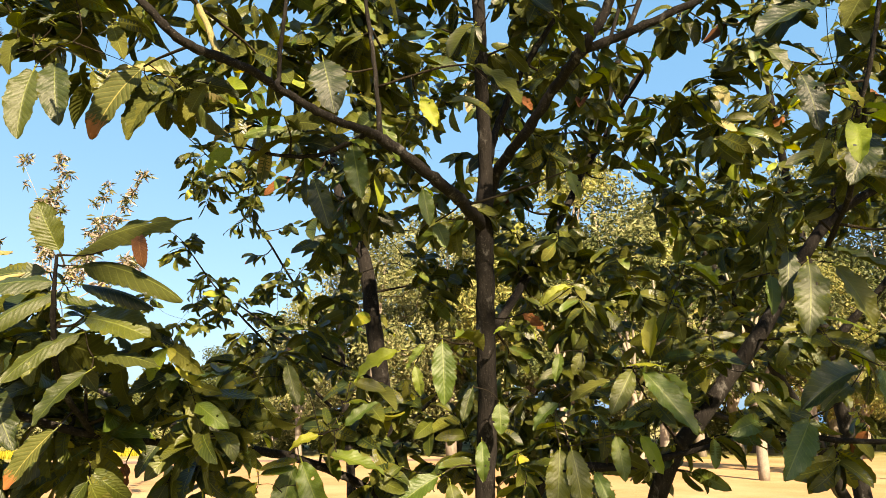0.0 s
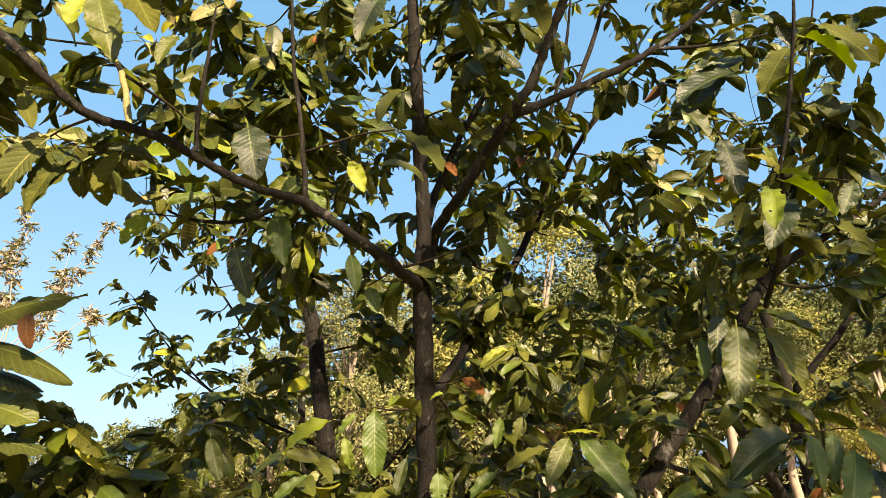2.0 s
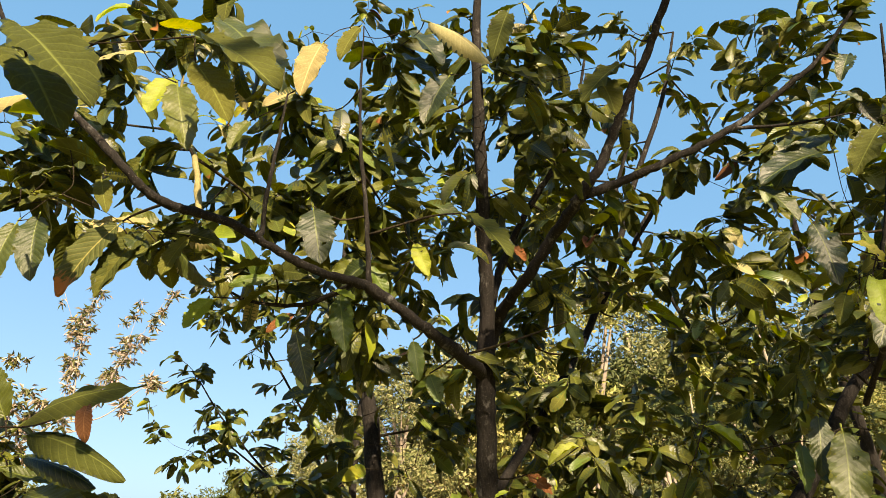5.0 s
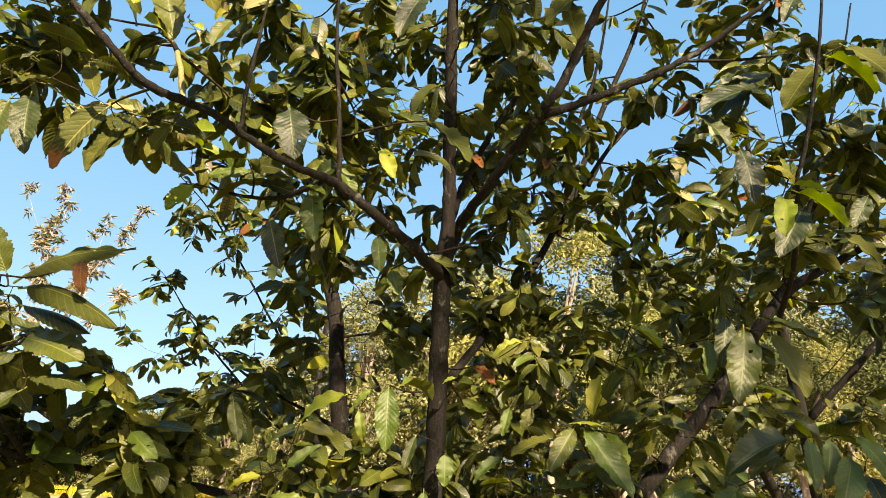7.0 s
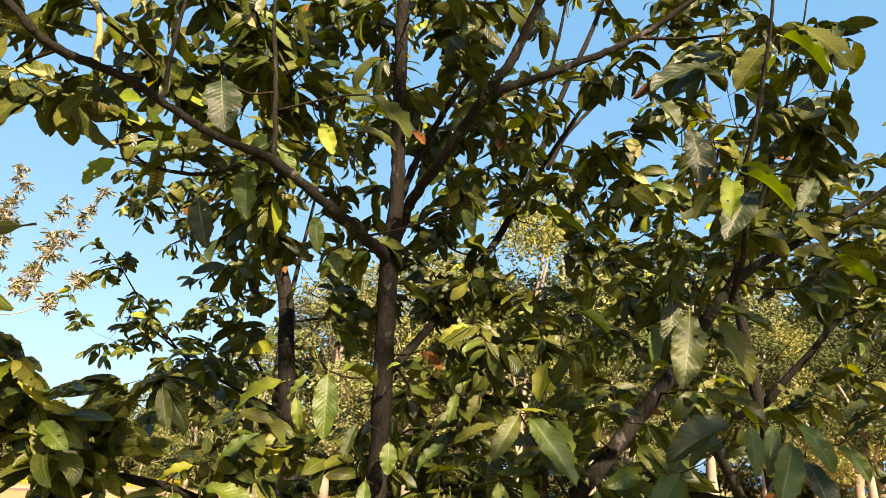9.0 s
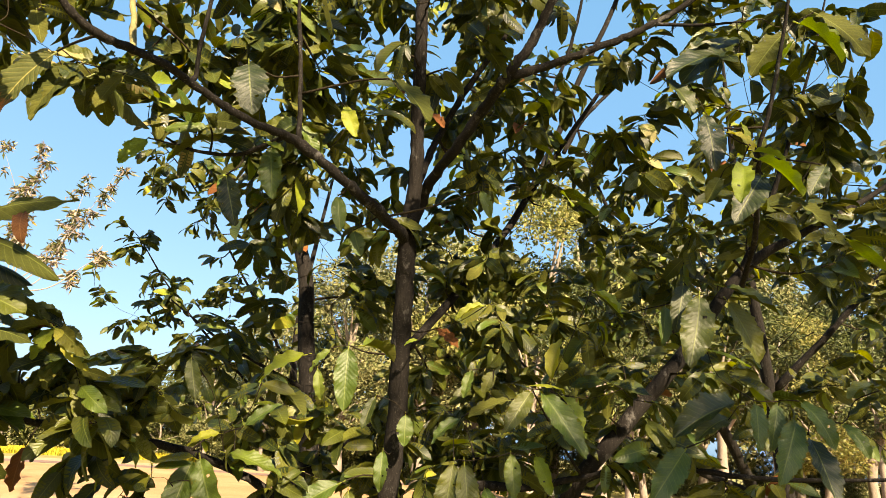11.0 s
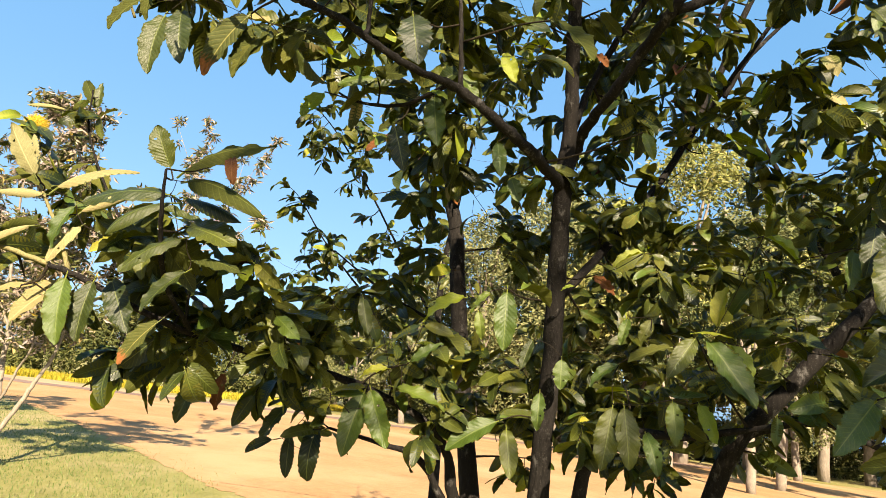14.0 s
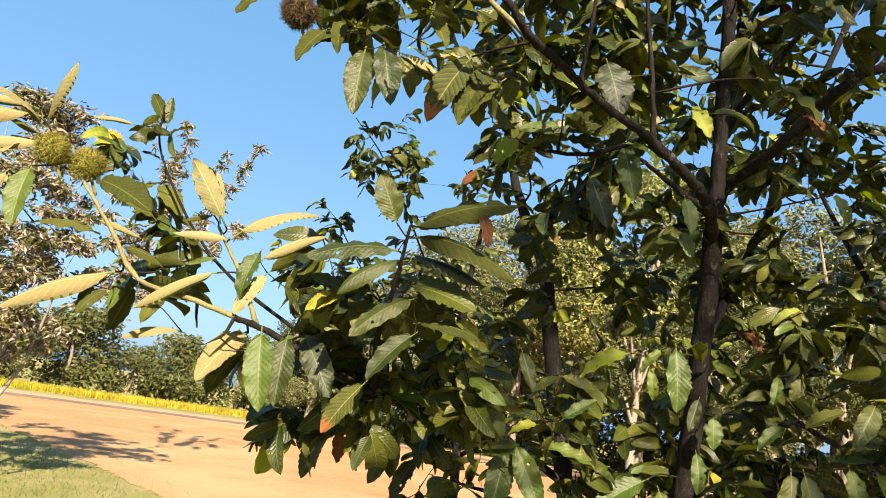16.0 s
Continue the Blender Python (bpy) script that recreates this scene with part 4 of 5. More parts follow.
hero_leaves([  # bur_top
    (-1.183, 1.080, 1.702, -1.191, 1.060, 1.645, 0.60, 1, 1),
    (-1.675, 1.940, 2.398, -1.560, 1.900, 2.413, 0.50, 1, 5),
    (-1.698, 1.940, 2.428, -1.783, 1.940, 2.552, 0.60, 1, 5),
    (-1.693, 1.940, 2.428, -1.704, 1.940, 2.544, 0.60, 0, 5),
    (-1.666, 1.950, 2.203, -1.529, 1.900, 2.083, 0.60, 1, 0),
    (-1.673, 1.950, 2.210, -1.707, 1.900, 2.129, 0.60, 1, 1),
    (-1.683, 1.940, 2.295, -1.737, 1.900, 2.302, 0.50, 0, 5),
    (-1.788, 1.900, 2.401, -1.919, 1.850, 2.393, 0.40, 4, 11),
    (-1.367, 1.500, 1.961, -1.466, 1.450, 2.006, 0.50, 1, 9),
    (-1.051, 1.200, 1.647, -1.148, 1.150, 1.615, 0.40, 4, 12),
])
hero_leaves([  # bur_cream
    (-1.396, 0.960, 1.928, -1.437, 0.930, 1.831, 0.60, 4, 9),
    (-1.324, 0.950, 1.876, -1.352, 0.920, 1.782, 0.60, 4, 10),
    (-1.349, 0.970, 1.988, -1.400, 0.930, 1.992, 0.50, 1, 9),
    (-0.915, 0.980, 1.834, -0.937, 0.970, 1.923, 0.65, 4, 12),
    (-1.135, 1.050, 1.696, -1.150, 1.000, 1.638, 0.60, 1, 9),
    (-1.077, 1.020, 1.792, -1.157, 1.000, 1.814, 0.50, 4, 11),
    (-1.039, 1.050, 1.749, -1.106, 1.020, 1.773, 0.50, 1, 12),
    (-1.445, 0.960, 1.989, -1.494, 0.900, 1.986, 0.50, 4, 12),
    (-1.314, 0.980, 1.963, -1.365, 0.950, 1.982, 0.60, 1, 10),
    (-0.939, 1.000, 1.849, -0.986, 0.980, 1.826, 0.50, 1, 10),
])
hero_leaves([  # upper_left
    (-0.959, 1.100, 2.560, -1.096, 1.070, 2.471, 0.45, 4, 11),
    (-0.872, 1.080, 2.578, -1.019, 1.000, 2.408, 0.45, 4, 10),
    (-0.927, 1.050, 2.482, -1.016, 1.020, 2.387, 0.50, 4, 12),
    (-0.916, 1.000, 2.356, -0.984, 0.970, 2.257, 0.45, 1, 9),
    (-0.804, 1.000, 2.256, -0.841, 0.970, 2.164, 0.65, 1, 0),
    (-0.707, 0.960, 2.193, -0.701, 0.940, 2.049, 0.75, 0, 0),
    (-0.673, 0.960, 2.205, -0.636, 0.940, 2.073, 0.75, 0, 0),
    (-0.777, 1.000, 2.277, -0.766, 0.980, 2.191, 0.60, 1, 1),
    (-0.442, 0.940, 2.141, -0.510, 0.920, 2.038, 0.55, 1, 0),
    (-0.411, 1.120, 2.118, -0.446, 1.100, 2.050, 0.75, 2, 2),
    (-0.597, 0.980, 2.292, -0.555, 0.960, 2.209, 0.70, 1, 5),
])
clumps([  # left_limb
    (-0.70, 1.00, 2.34, 0.10, 4),
    (-0.71, 1.05, 2.28, 0.07, 3),
    (-0.59, 1.05, 2.39, 0.10, 4),
    (-0.48, 1.05, 2.23, 0.06, 3),
    (-0.47, 1.20, 2.36, 0.09, 4),
    (-0.56, 1.30, 2.60, 0.10, 2),
    (-0.38, 1.25, 2.42, 0.09, 4),
    (-0.33, 1.20, 2.26, 0.08, 4),
    (-0.43, 1.20, 2.22, 0.05, 2),
    (-0.36, 1.30, 2.61, 0.11, 4),
    (-0.20, 1.25, 2.48, 0.10, 5),
    (-0.68, 0.95, 2.24, 0.07, 2),
    (-0.41, 1.00, 2.63, 0.08, 4),
    (-0.62, 1.10, 2.77, 0.09, 3),
], 6, 0.104, (45, 34, 10, 0.3, 7, 0.5))
clumps([  # inner
    (-0.14, 1.30, 2.39, 0.10, 5),
    (-0.18, 1.30, 2.25, 0.08, 4),
    (-0.08, 1.35, 2.60, 0.11, 5),
    (-0.03, 1.40, 2.48, 0.09, 5),
    (-0.09, 1.40, 2.36, 0.09, 3),
    (-0.21, 1.35, 2.18, 0.08, 4),
    (-0.29, 1.50, 2.13, 0.09, 5),
    (-0.13, 1.50, 2.15, 0.09, 4),
    (-0.01, 1.60, 2.35, 0.08, 2),
    (-0.00, 1.50, 2.11, 0.07, 4),
    (0.12, 1.30, 2.65, 0.09, 4),
    (0.16, 1.40, 2.53, 0.08, 3),
    (0.24, 1.30, 2.66, 0.09, 5),
    (0.34, 1.50, 2.50, 0.08, 3),
], 7, 0.094)
clumps([  # right
    (0.09, 1.20, 2.47, 0.05, 3),
    (0.07, 1.25, 2.33, 0.04, 1),
    (0.26, 1.15, 2.43, 0.05, 2),
    (0.10, 1.20, 2.63, 0.05, 2),
    (0.31, 1.70, 2.38, 0.10, 5),
    (0.43, 1.70, 2.43, 0.11, 4),
    (0.58, 1.70, 2.36, 0.12, 6),
    (0.68, 1.60, 2.45, 0.10, 4),
    (0.79, 1.60, 2.59, 0.11, 4),
    (0.71, 1.60, 2.79, 0.10, 5),
    (0.78, 1.50, 2.87, 0.11, 4),
    (0.88, 1.40, 2.73, 0.11, 4),
    (0.96, 1.30, 2.51, 0.12, 4),
    (1.10, 1.30, 2.49, 0.12, 6),
    (1.20, 1.30, 2.74, 0.11, 4),
    (1.13, 1.30, 2.35, 0.12, 5),
    (0.94, 1.30, 2.20, 0.09, 4),
])
clumps([  # right_low
    (0.80, 1.60, 2.33, 0.12, 5),
    (0.90, 1.50, 2.17, 0.10, 3),
    (0.66, 1.70, 2.19, 0.14, 5),
    (0.45, 1.80, 2.21, 0.12, 3),
    (0.31, 1.80, 2.20, 0.11, 3),
    (1.12, 1.40, 2.07, 0.10, 4),
    (0.75, 1.60, 2.01, 0.11, 3),
    (0.53, 1.70, 1.98, 0.13, 5),
    (0.34, 1.80, 2.00, 0.10, 3),
    (0.40, 1.70, 1.86, 0.08, 4),
    (0.62, 1.60, 1.81, 0.11, 3),
    (0.69, 1.50, 1.74, 0.09, 3),
    (1.12, 1.50, 1.93, 0.08, 2),
    (0.58, 1.50, 1.63, 0.10, 4),
    (0.67, 1.40, 1.58, 0.10, 4),
])
clumps([  # low
    (0.64, 1.60, 1.65, 0.09, 3),
    (0.90, 1.50, 1.77, 0.07, 2),
    (0.75, 1.50, 1.65, 0.08, 3),
    (0.36, 1.70, 1.62, 0.10, 2),
    (0.25, 1.80, 1.74, 0.09, 3),
    (0.35, 1.70, 1.47, 0.10, 2),
    (0.10, 1.70, 1.49, 0.09, 3),
    (-0.01, 1.80, 1.56, 0.10, 3),
    (-0.17, 1.90, 1.64, 0.10, 2),
    (0.59, 1.60, 1.50, 0.09, 3),
    (0.19, 1.60, 1.45, 0.08, 3),
    (0.88, 1.40, 1.56, 0.08, 2),
    (1.04, 1.60, 1.82, 0.08, 2),
])
clumps([  # low_left
    (-0.20, 1.60, 1.67, 0.09, 3),
    (-0.38, 1.40, 1.66, 0.08, 4),
    (-0.44, 1.30, 1.58, 0.08, 3),
    (-0.46, 1.20, 1.65, 0.07, 4),
    (-0.47, 1.50, 1.44, 0.07, 2),
    (-0.28, 1.50, 1.58, 0.07, 3),
    (-0.43, 1.30, 1.71, 0.06, 2),
    (-0.60, 1.50, 1.50, 0.08, 4),
    (-0.50, 1.50, 1.65, 0.09, 3),
    (-0.59, 1.20, 1.65, 0.08, 3),
    (-0.63, 1.00, 1.71, 0.06, 4),
    (-0.64, 1.20, 1.55, 0.07, 3),
    (-0.55, 1.60, 1.39, 0.07, 3),
    (-0.42, 1.70, 1.75, 0.10, 3),
    (-0.48, 1.60, 1.33, 0.04, 2),
])
clumps([  # fill_mid
    (-0.45, 1.90, 2.44, 0.12, 7),
    (-0.30, 2.00, 2.28, 0.12, 5),
    (-0.16, 2.00, 2.51, 0.12, 6),
    (-0.05, 1.90, 2.66, 0.10, 4),
    (-0.24, 1.80, 3.02, 0.13, 7),
    (-0.40, 1.80, 2.73, 0.12, 5),
    (0.23, 2.00, 2.67, 0.10, 6),
    (0.34, 1.90, 2.85, 0.11, 6),
    (0.29, 2.10, 2.40, 0.12, 7),
    (0.48, 2.00, 2.42, 0.12, 7),
    (0.06, 2.10, 2.13, 0.12, 5),
    (-0.07, 1.90, 2.04, 0.09, 7),
    (0.26, 2.00, 2.08, 0.11, 6),
    (0.43, 2.00, 2.11, 0.12, 7),
    (1.01, 1.80, 2.84, 0.13, 7),
    (1.20, 1.80, 3.14, 0.14, 7),
    (1.27, 1.70, 2.55, 0.12, 6),
    (1.36, 1.60, 2.32, 0.12, 7),
], 7, 0.094)
clumps([  # fill_low
    (0.71, 2.00, 2.11, 0.12, 2),
    (0.91, 2.00, 2.30, 0.12, 2),
    (1.06, 1.90, 2.48, 0.13, 2),
    (0.22, 1.90, 1.84, 0.11, 2),
    (0.43, 1.90, 1.72, 0.11, 2),
    (0.65, 2.00, 1.96, 0.12, 2),
    (-0.32, 2.00, 1.86, 0.09, 1),
    (-0.45, 2.00, 1.78, 0.10, 1),
    (-0.12, 1.90, 1.56, 0.09, 1),
    (0.32, 1.80, 1.57, 0.10, 2),
    (0.49, 2.00, 1.78, 0.11, 1),
    (0.81, 2.00, 1.81, 0.11, 2),
    (-0.39, 2.00, 1.83, 0.09, 1),
    (-0.49, 1.90, 1.68, 0.09, 1),
    (0.27, 1.90, 1.50, 0.08, 1),
], 7, 0.094)
clumps([  # top
    (-0.13, 1.30, 2.85, 0.11, 5),
    (-0.32, 1.30, 2.67, 0.09, 4),
    (-0.24, 1.40, 2.52, 0.09, 5),
    (-0.09, 1.50, 2.87, 0.10, 5),
    (0.21, 1.30, 2.93, 0.11, 6),
    (0.01, 1.40, 3.03, 0.10, 4),
    (0.26, 1.40, 2.80, 0.09, 5),
    (0.32, 1.30, 2.92, 0.08, 3),
    (0.14, 1.60, 2.95, 0.09, 5),
    (0.84, 1.40, 3.02, 0.11, 4),
    (1.00, 1.30, 2.95, 0.11, 5),
    (1.05, 1.40, 2.83, 0.11, 5),
    (-0.73, 1.00, 2.64, 0.07, 3),
    (-0.70, 1.10, 2.56, 0.07, 3),
    (-0.82, 1.10, 2.47, 0.07, 3),
    (-0.45, 1.30, 2.46, 0.08, 5),
    (-0.60, 1.10, 2.37, 0.06, 1),
], 7, 0.094)
clumps([  # top_back
    (-1.25, 1.90, 3.55, 0.16, 3),
    (-0.99, 2.00, 3.46, 0.15, 4),
    (-0.73, 2.00, 3.65, 0.16, 4),
    (-0.41, 2.00, 3.29, 0.14, 5),
    (-0.26, 2.00, 3.70, 0.15, 4),
    (-0.06, 2.10, 3.31, 0.14, 4),
    (0.21, 2.00, 3.42, 0.14, 4),
    (0.40, 2.00, 3.72, 0.13, 3),
    (1.01, 2.00, 3.62, 0.13, 3),
    (1.18, 2.10, 3.35, 0.15, 5),
    (1.41, 2.00, 3.49, 0.16, 4),
    (1.55, 2.00, 3.21, 0.16, 5),
    (0.92, 2.20, 2.89, 0.14, 3),
    (1.16, 2.20, 3.04, 0.15, 4),
    (0.33, 2.20, 2.65, 0.13, 4),
    (-0.47, 2.10, 2.43, 0.12, 4),
    (-0.13, 2.10, 2.69, 0.10, 4),
], 7, 0.094)
clumps([  # fill_top
    (-0.62, 2.10, 3.05, 0.14, 5),
    (-0.38, 2.20, 3.20, 0.15, 4),
    (-0.20, 2.20, 2.95, 0.14, 5),
    (0.02, 2.25, 3.10, 0.15, 5),
    (0.22, 2.20, 3.00, 0.14, 4),
    (-0.70, 2.00, 2.80, 0.13, 4),
    (-0.52, 2.05, 2.62, 0.12, 3),
    (0.12, 2.20, 2.85, 0.13, 4),
    (0.75, 2.30, 3.20, 0.15, 4),
    (-0.90, 2.10, 3.20, 0.14, 4),
    (0.48, 2.25, 3.05, 0.12, 3),
    (1.38, 2.25, 3.05, 0.16, 5),
], 7, 0.094, (50, 26, 12, 0.4, 6, 0.6))
clumps([  # right_fill
    (0.92, 2.20, 2.36, 0.14, 3),
    (1.05, 2.20, 2.20, 0.14, 4),
    (1.20, 2.20, 2.34, 0.14, 3),
    (1.26, 2.20, 2.10, 0.14, 3),
    (1.10, 2.20, 1.98, 0.14, 2),
    (0.87, 2.20, 2.06, 0.14, 5),
    (1.42, 2.30, 2.20, 0.15, 2),
    (-0.22, 1.95, 2.00, 0.10, 3),
    (-0.12, 2.00, 1.90, 0.10, 2),
    (-0.30, 2.00, 1.80, 0.10, 2),
    (-0.05, 2.05, 2.05, 0.10, 3),
], 7, 0.094)
clumps([  # right_back
    (1.48, 2.30, 2.49, 0.15, 5),
    (1.65, 2.20, 2.59, 0.15, 5),
    (1.83, 2.20, 2.42, 0.16, 5),
    (1.26, 2.30, 2.64, 0.15, 5),
    (1.83, 2.40, 2.39, 0.14, 3),
    (1.53, 2.20, 2.70, 0.15, 4),
    (1.79, 2.10, 2.68, 0.16, 5),
    (1.09, 2.30, 2.41, 0.14, 4),
    (0.91, 2.30, 2.56, 0.14, 5),
    (1.32, 2.60, 2.40, 0.16, 4),
    (1.58, 2.60, 2.47, 0.17, 4),
    (1.83, 2.60, 2.46, 0.18, 4),
    (1.98, 2.50, 2.54, 0.18, 5),
], 7, 0.094)
clumps([  # between_stems
    (-0.24, 1.75, 2.20, 0.08, 4),
    (-0.33, 1.75, 2.09, 0.08, 3),
    (-0.03, 1.80, 2.08, 0.09, 4),
    (-0.10, 1.80, 1.96, 0.09, 4),
    (-0.02, 1.75, 2.26, 0.07, 3),
    (-0.28, 1.80, 1.96, 0.09, 3),
    (-0.09, 1.80, 2.17, 0.08, 4),
    (-0.19, 1.95, 2.13, 0.09, 4),
    (0.22, 1.80, 2.11, 0.08, 4),
    (0.28, 1.85, 2.00, 0.09, 4),
    (-0.36, 1.80, 1.89, 0.08, 3),
    (0.18, 1.80, 2.23, 0.07, 3),
], 6, 0.094)
clumps([  # near_low
    (-0.54, 1.00, 1.77, 0.04, 1),
    (-0.52, 1.10, 1.73, 0.06, 2),
    (-0.48, 1.20, 1.69, 0.06, 2),
    (-0.57, 1.10, 1.68, 0.06, 1),
    (-0.49, 1.40, 1.63, 0.07, 2),
    (1.09, 2.30, 2.30, 0.12, 4),
    (1.34, 2.40, 2.32, 0.13, 4),
    (0.80, 2.40, 4.03, 0.18, 5),
    (0.97, 2.40, 3.70, 0.17, 4),
    (-0.65, 1.20, 2.88, 0.08, 3),
    (-0.49, 1.30, 2.76, 0.08, 3),
    (0.15, 1.60, 3.23, 0.12, 4),
], 7, 0.094)
clumps([  # upper_right
    (0.10, 1.60, 2.87, 0.13, 6),
    (0.26, 1.60, 2.83, 0.13, 6),
    (0.39, 1.50, 2.80, 0.12, 6),
    (0.48, 1.60, 2.69, 0.13, 5),
    (0.40, 1.90, 2.82, 0.14, 5),
    (0.09, 1.80, 1.69, 0.12, 5),
    (0.28, 1.90, 1.58, 0.12, 5),
    (0.41, 1.80, 1.75, 0.12, 5),
    (0.49, 1.70, 1.58, 0.12, 5),
    (0.03, 1.90, 1.47, 0.10, 4),
    (0.36, 1.80, 1.48, 0.10, 4),
    (0.28, 2.00, 2.71, 0.14, 5),
    (0.53, 1.90, 2.63, 0.14, 5),
], 7, 0.094)
clumps([  # low_back
    (0.07, 2.20, 1.34, 0.11, 3),
    (0.29, 2.20, 1.62, 0.11, 3),
    (0.35, 2.20, 1.48, 0.11, 3),
    (0.49, 2.20, 1.61, 0.11, 3),
    (0.50, 2.10, 1.44, 0.11, 3),
    (0.62, 2.10, 1.52, 0.11, 3),
    (0.17, 2.30, 1.49, 0.11, 3),
    (0.42, 2.10, 1.37, 0.09, 2),
], 7, 0.094)
clumps([  # low_middle
    (-0.42, 1.50, 1.51, 0.06, 2),
    (-0.28, 1.70, 1.62, 0.08, 3),
    (-0.14, 1.60, 1.52, 0.08, 2),
    (-0.20, 1.60, 1.44, 0.07, 3),
    (-0.34, 1.50, 1.44, 0.06, 2),
    (-0.04, 1.80, 1.69, 0.09, 2),
    (0.09, 1.80, 1.58, 0.09, 3),
    (0.27, 1.80, 1.52, 0.09, 2),
], 7, 0.094)
clumps([  # bur_limb
    (-0.88, 1.05, 1.62, 0.07, 5),
    (-0.78, 1.10, 1.72, 0.07, 5),
    (-0.70, 1.20, 1.63, 0.09, 6),
    (-0.80, 1.20, 1.51, 0.06, 4),
    (-1.08, 1.15, 1.76, 0.06, 3),
    (-0.80, 1.30, 1.85, 0.08, 4),
    (-1.63, 1.90, 2.18, 0.10, 5),
    (-1.44, 1.70, 1.96, 0.09, 5),
    (-1.64, 1.60, 2.21, 0.07, 3),
    (-1.70, 1.90, 2.48, 0.03, 3),
    (-1.68, 1.90, 2.38, 0.04, 2),
])


clumps([  # round_dark_bur
    (-0.82, 1.06, 2.37, 0.06, 4),
    (-0.75, 1.06, 2.44, 0.07, 4),
    (-0.86, 1.08, 2.42, 0.05, 3),
    (-0.72, 1.05, 2.34, 0.06, 3),
], 5, 0.094)
main.shoot((-0.873, 1.05, 2.345))


def bur(centre, radius, mat, label, seed):
    """A chestnut bur: a round husk hidden under long fine spines."""
    rng, bm = random.Random(seed), bmesh.new()
    bmesh.ops.create_icosphere(bm, subdivisions=2, radius=radius * 0.76)
    for v in bm.verts:
        v.co *= 1 + rng.uniform(-0.05, 0.05)
    verts = [tuple(v.co + Vector(centre)) for v in bm.verts]
    faces = [tuple(v.index for v in f.verts) for f in bm.faces]
    bm.free()
    for i in range(1500):
        z = 1 - 2 * (i + 0.5) / 1500
        a = i * 2.39996
        d = Vector((math.sqrt(1 - z * z) * math.cos(a), math.sqrt(1 - z * z) * math.sin(a), z))
        tip = (d + Vector((rng.gauss(0, 0.28), rng.gauss(0, 0.28), rng.gauss(0, 0.28)))).normalized() * radius * rng.uniform(0.85, 1.1)
        s = d.orthogonal().normalized() * radius * 0.024
        u = d.cross(s)
        k, b = len(verts), d * radius * 0.72
        verts += [tuple(b + s + Vector(centre)), tuple(b - s * 0.5 + u * 0.87 + Vector(centre)), tuple(b - s * 0.5 - u * 0.87 + Vector(centre)), tuple(tip + Vector(centre))]
        faces += [(k, k + 1, k + 3), (k + 1, k + 2, k + 3), (k + 2, k, k + 3)]
    ob = mesh_from("bur", verts, faces, [mat], main.thing, smooth=False)
    bm = bmesh.new()
    tube(bm, spline([(*(Vector(centre) + Vector((0.2, 0.3, -0.72)) * radius), 0.003), (*(Vector(centre) + Vector((0.5, 0.6, -1.5)) * radius), 0.0035)], 4), 6)
    part("stalk", bm, GREEN_TWIG, ob)
    return tagged(ob, label)


bur((-1.247, 0.945, 1.925), 0.034, SPINE, "spiny green-brown chestnut bur", 1)
bur((-1.205, 0.990, 1.918), 0.036, SPINE, "spiny green-brown chestnut bur", 2)
bur((-1.75, 1.75, 2.267), 0.045, GOLD_SPINE, "bright yellow chestnut bur", 3)
bur((-0.885, 1.035, 2.315), 0.043, BROWN_SPINE, "dark opening chestnut bur", 4)
main.finish((0.05, 0.5, 1.85), 300)

back = Plant((2.5, 3.9, 0), "dense chestnut tree with drooping green leaves", "tree", "chestnut trees", seed=8)
back.limb([(2.5, 3.9, -0.05, 0.07), (2.4, 3.8, 1.0, 0.06), (2.2, 3.6, 2.0, 0.045), (2.0, 3.4, 3.0, 0.03), (1.9, 3.3, 4.2, 0.01)], "stem")
back.limb([(2.4, 3.8, 0.9, 0.05), (1.9, 3.4, 1.6, 0.035), (1.4, 3.0, 2.2, 0.025), (1.0, 2.9, 2.9, 0.012), (0.8, 2.8, 3.4, 0.005)])
back.limb([(2.2, 3.6, 2.0, 0.03), (2.6, 3.2, 2.6, 0.02), (2.9, 2.8, 3.2, 0.01)])
back.limb([(2.3, 3.7, 1.4, 0.03), (1.5, 3.3, 1.6, 0.02), (0.9, 3.0, 1.8, 0.012), (0.5, 2.9, 2.1, 0.005)])
back.clumps([(0.9, 2.7, 2.0, 0.40, 20), (1.3, 2.6, 1.8, 0.35, 9), (1.6, 2.6, 2.2, 0.45, 22), (1.1, 2.8, 2.45, 0.35, 16), (0.6, 2.8, 2.3, 0.30, 12), (1.9, 2.7, 2.8, 0.45, 20),
             (2.4, 2.8, 2.3, 0.5, 20), (1.7, 2.9, 3.0, 0.35, 12), (2.3, 2.8, 3.3, 0.5, 16), (1.9, 3.0, 3.6, 0.4, 12), (2.6, 2.7, 1.8, 0.35, 6), (0.7, 2.9, 1.8, 0.25, 5)], 6, 0.098)
back.clumps([(2.2, 2.3, 2.1, 0.35, 14), (2.5, 2.5, 2.6, 0.4, 14), (1.5, 2.5, 2.0, 0.3, 10), (0.5, 2.7, 2.6, 0.25, 8), (1.0, 2.5, 2.75, 0.25, 7), (1.9, 2.5, 1.75, 0.3, 5), (0.35, 2.9, 2.2, 0.25, 8), (2.8, 2.6, 3.0, 0.4, 10)], 7, 0.10)
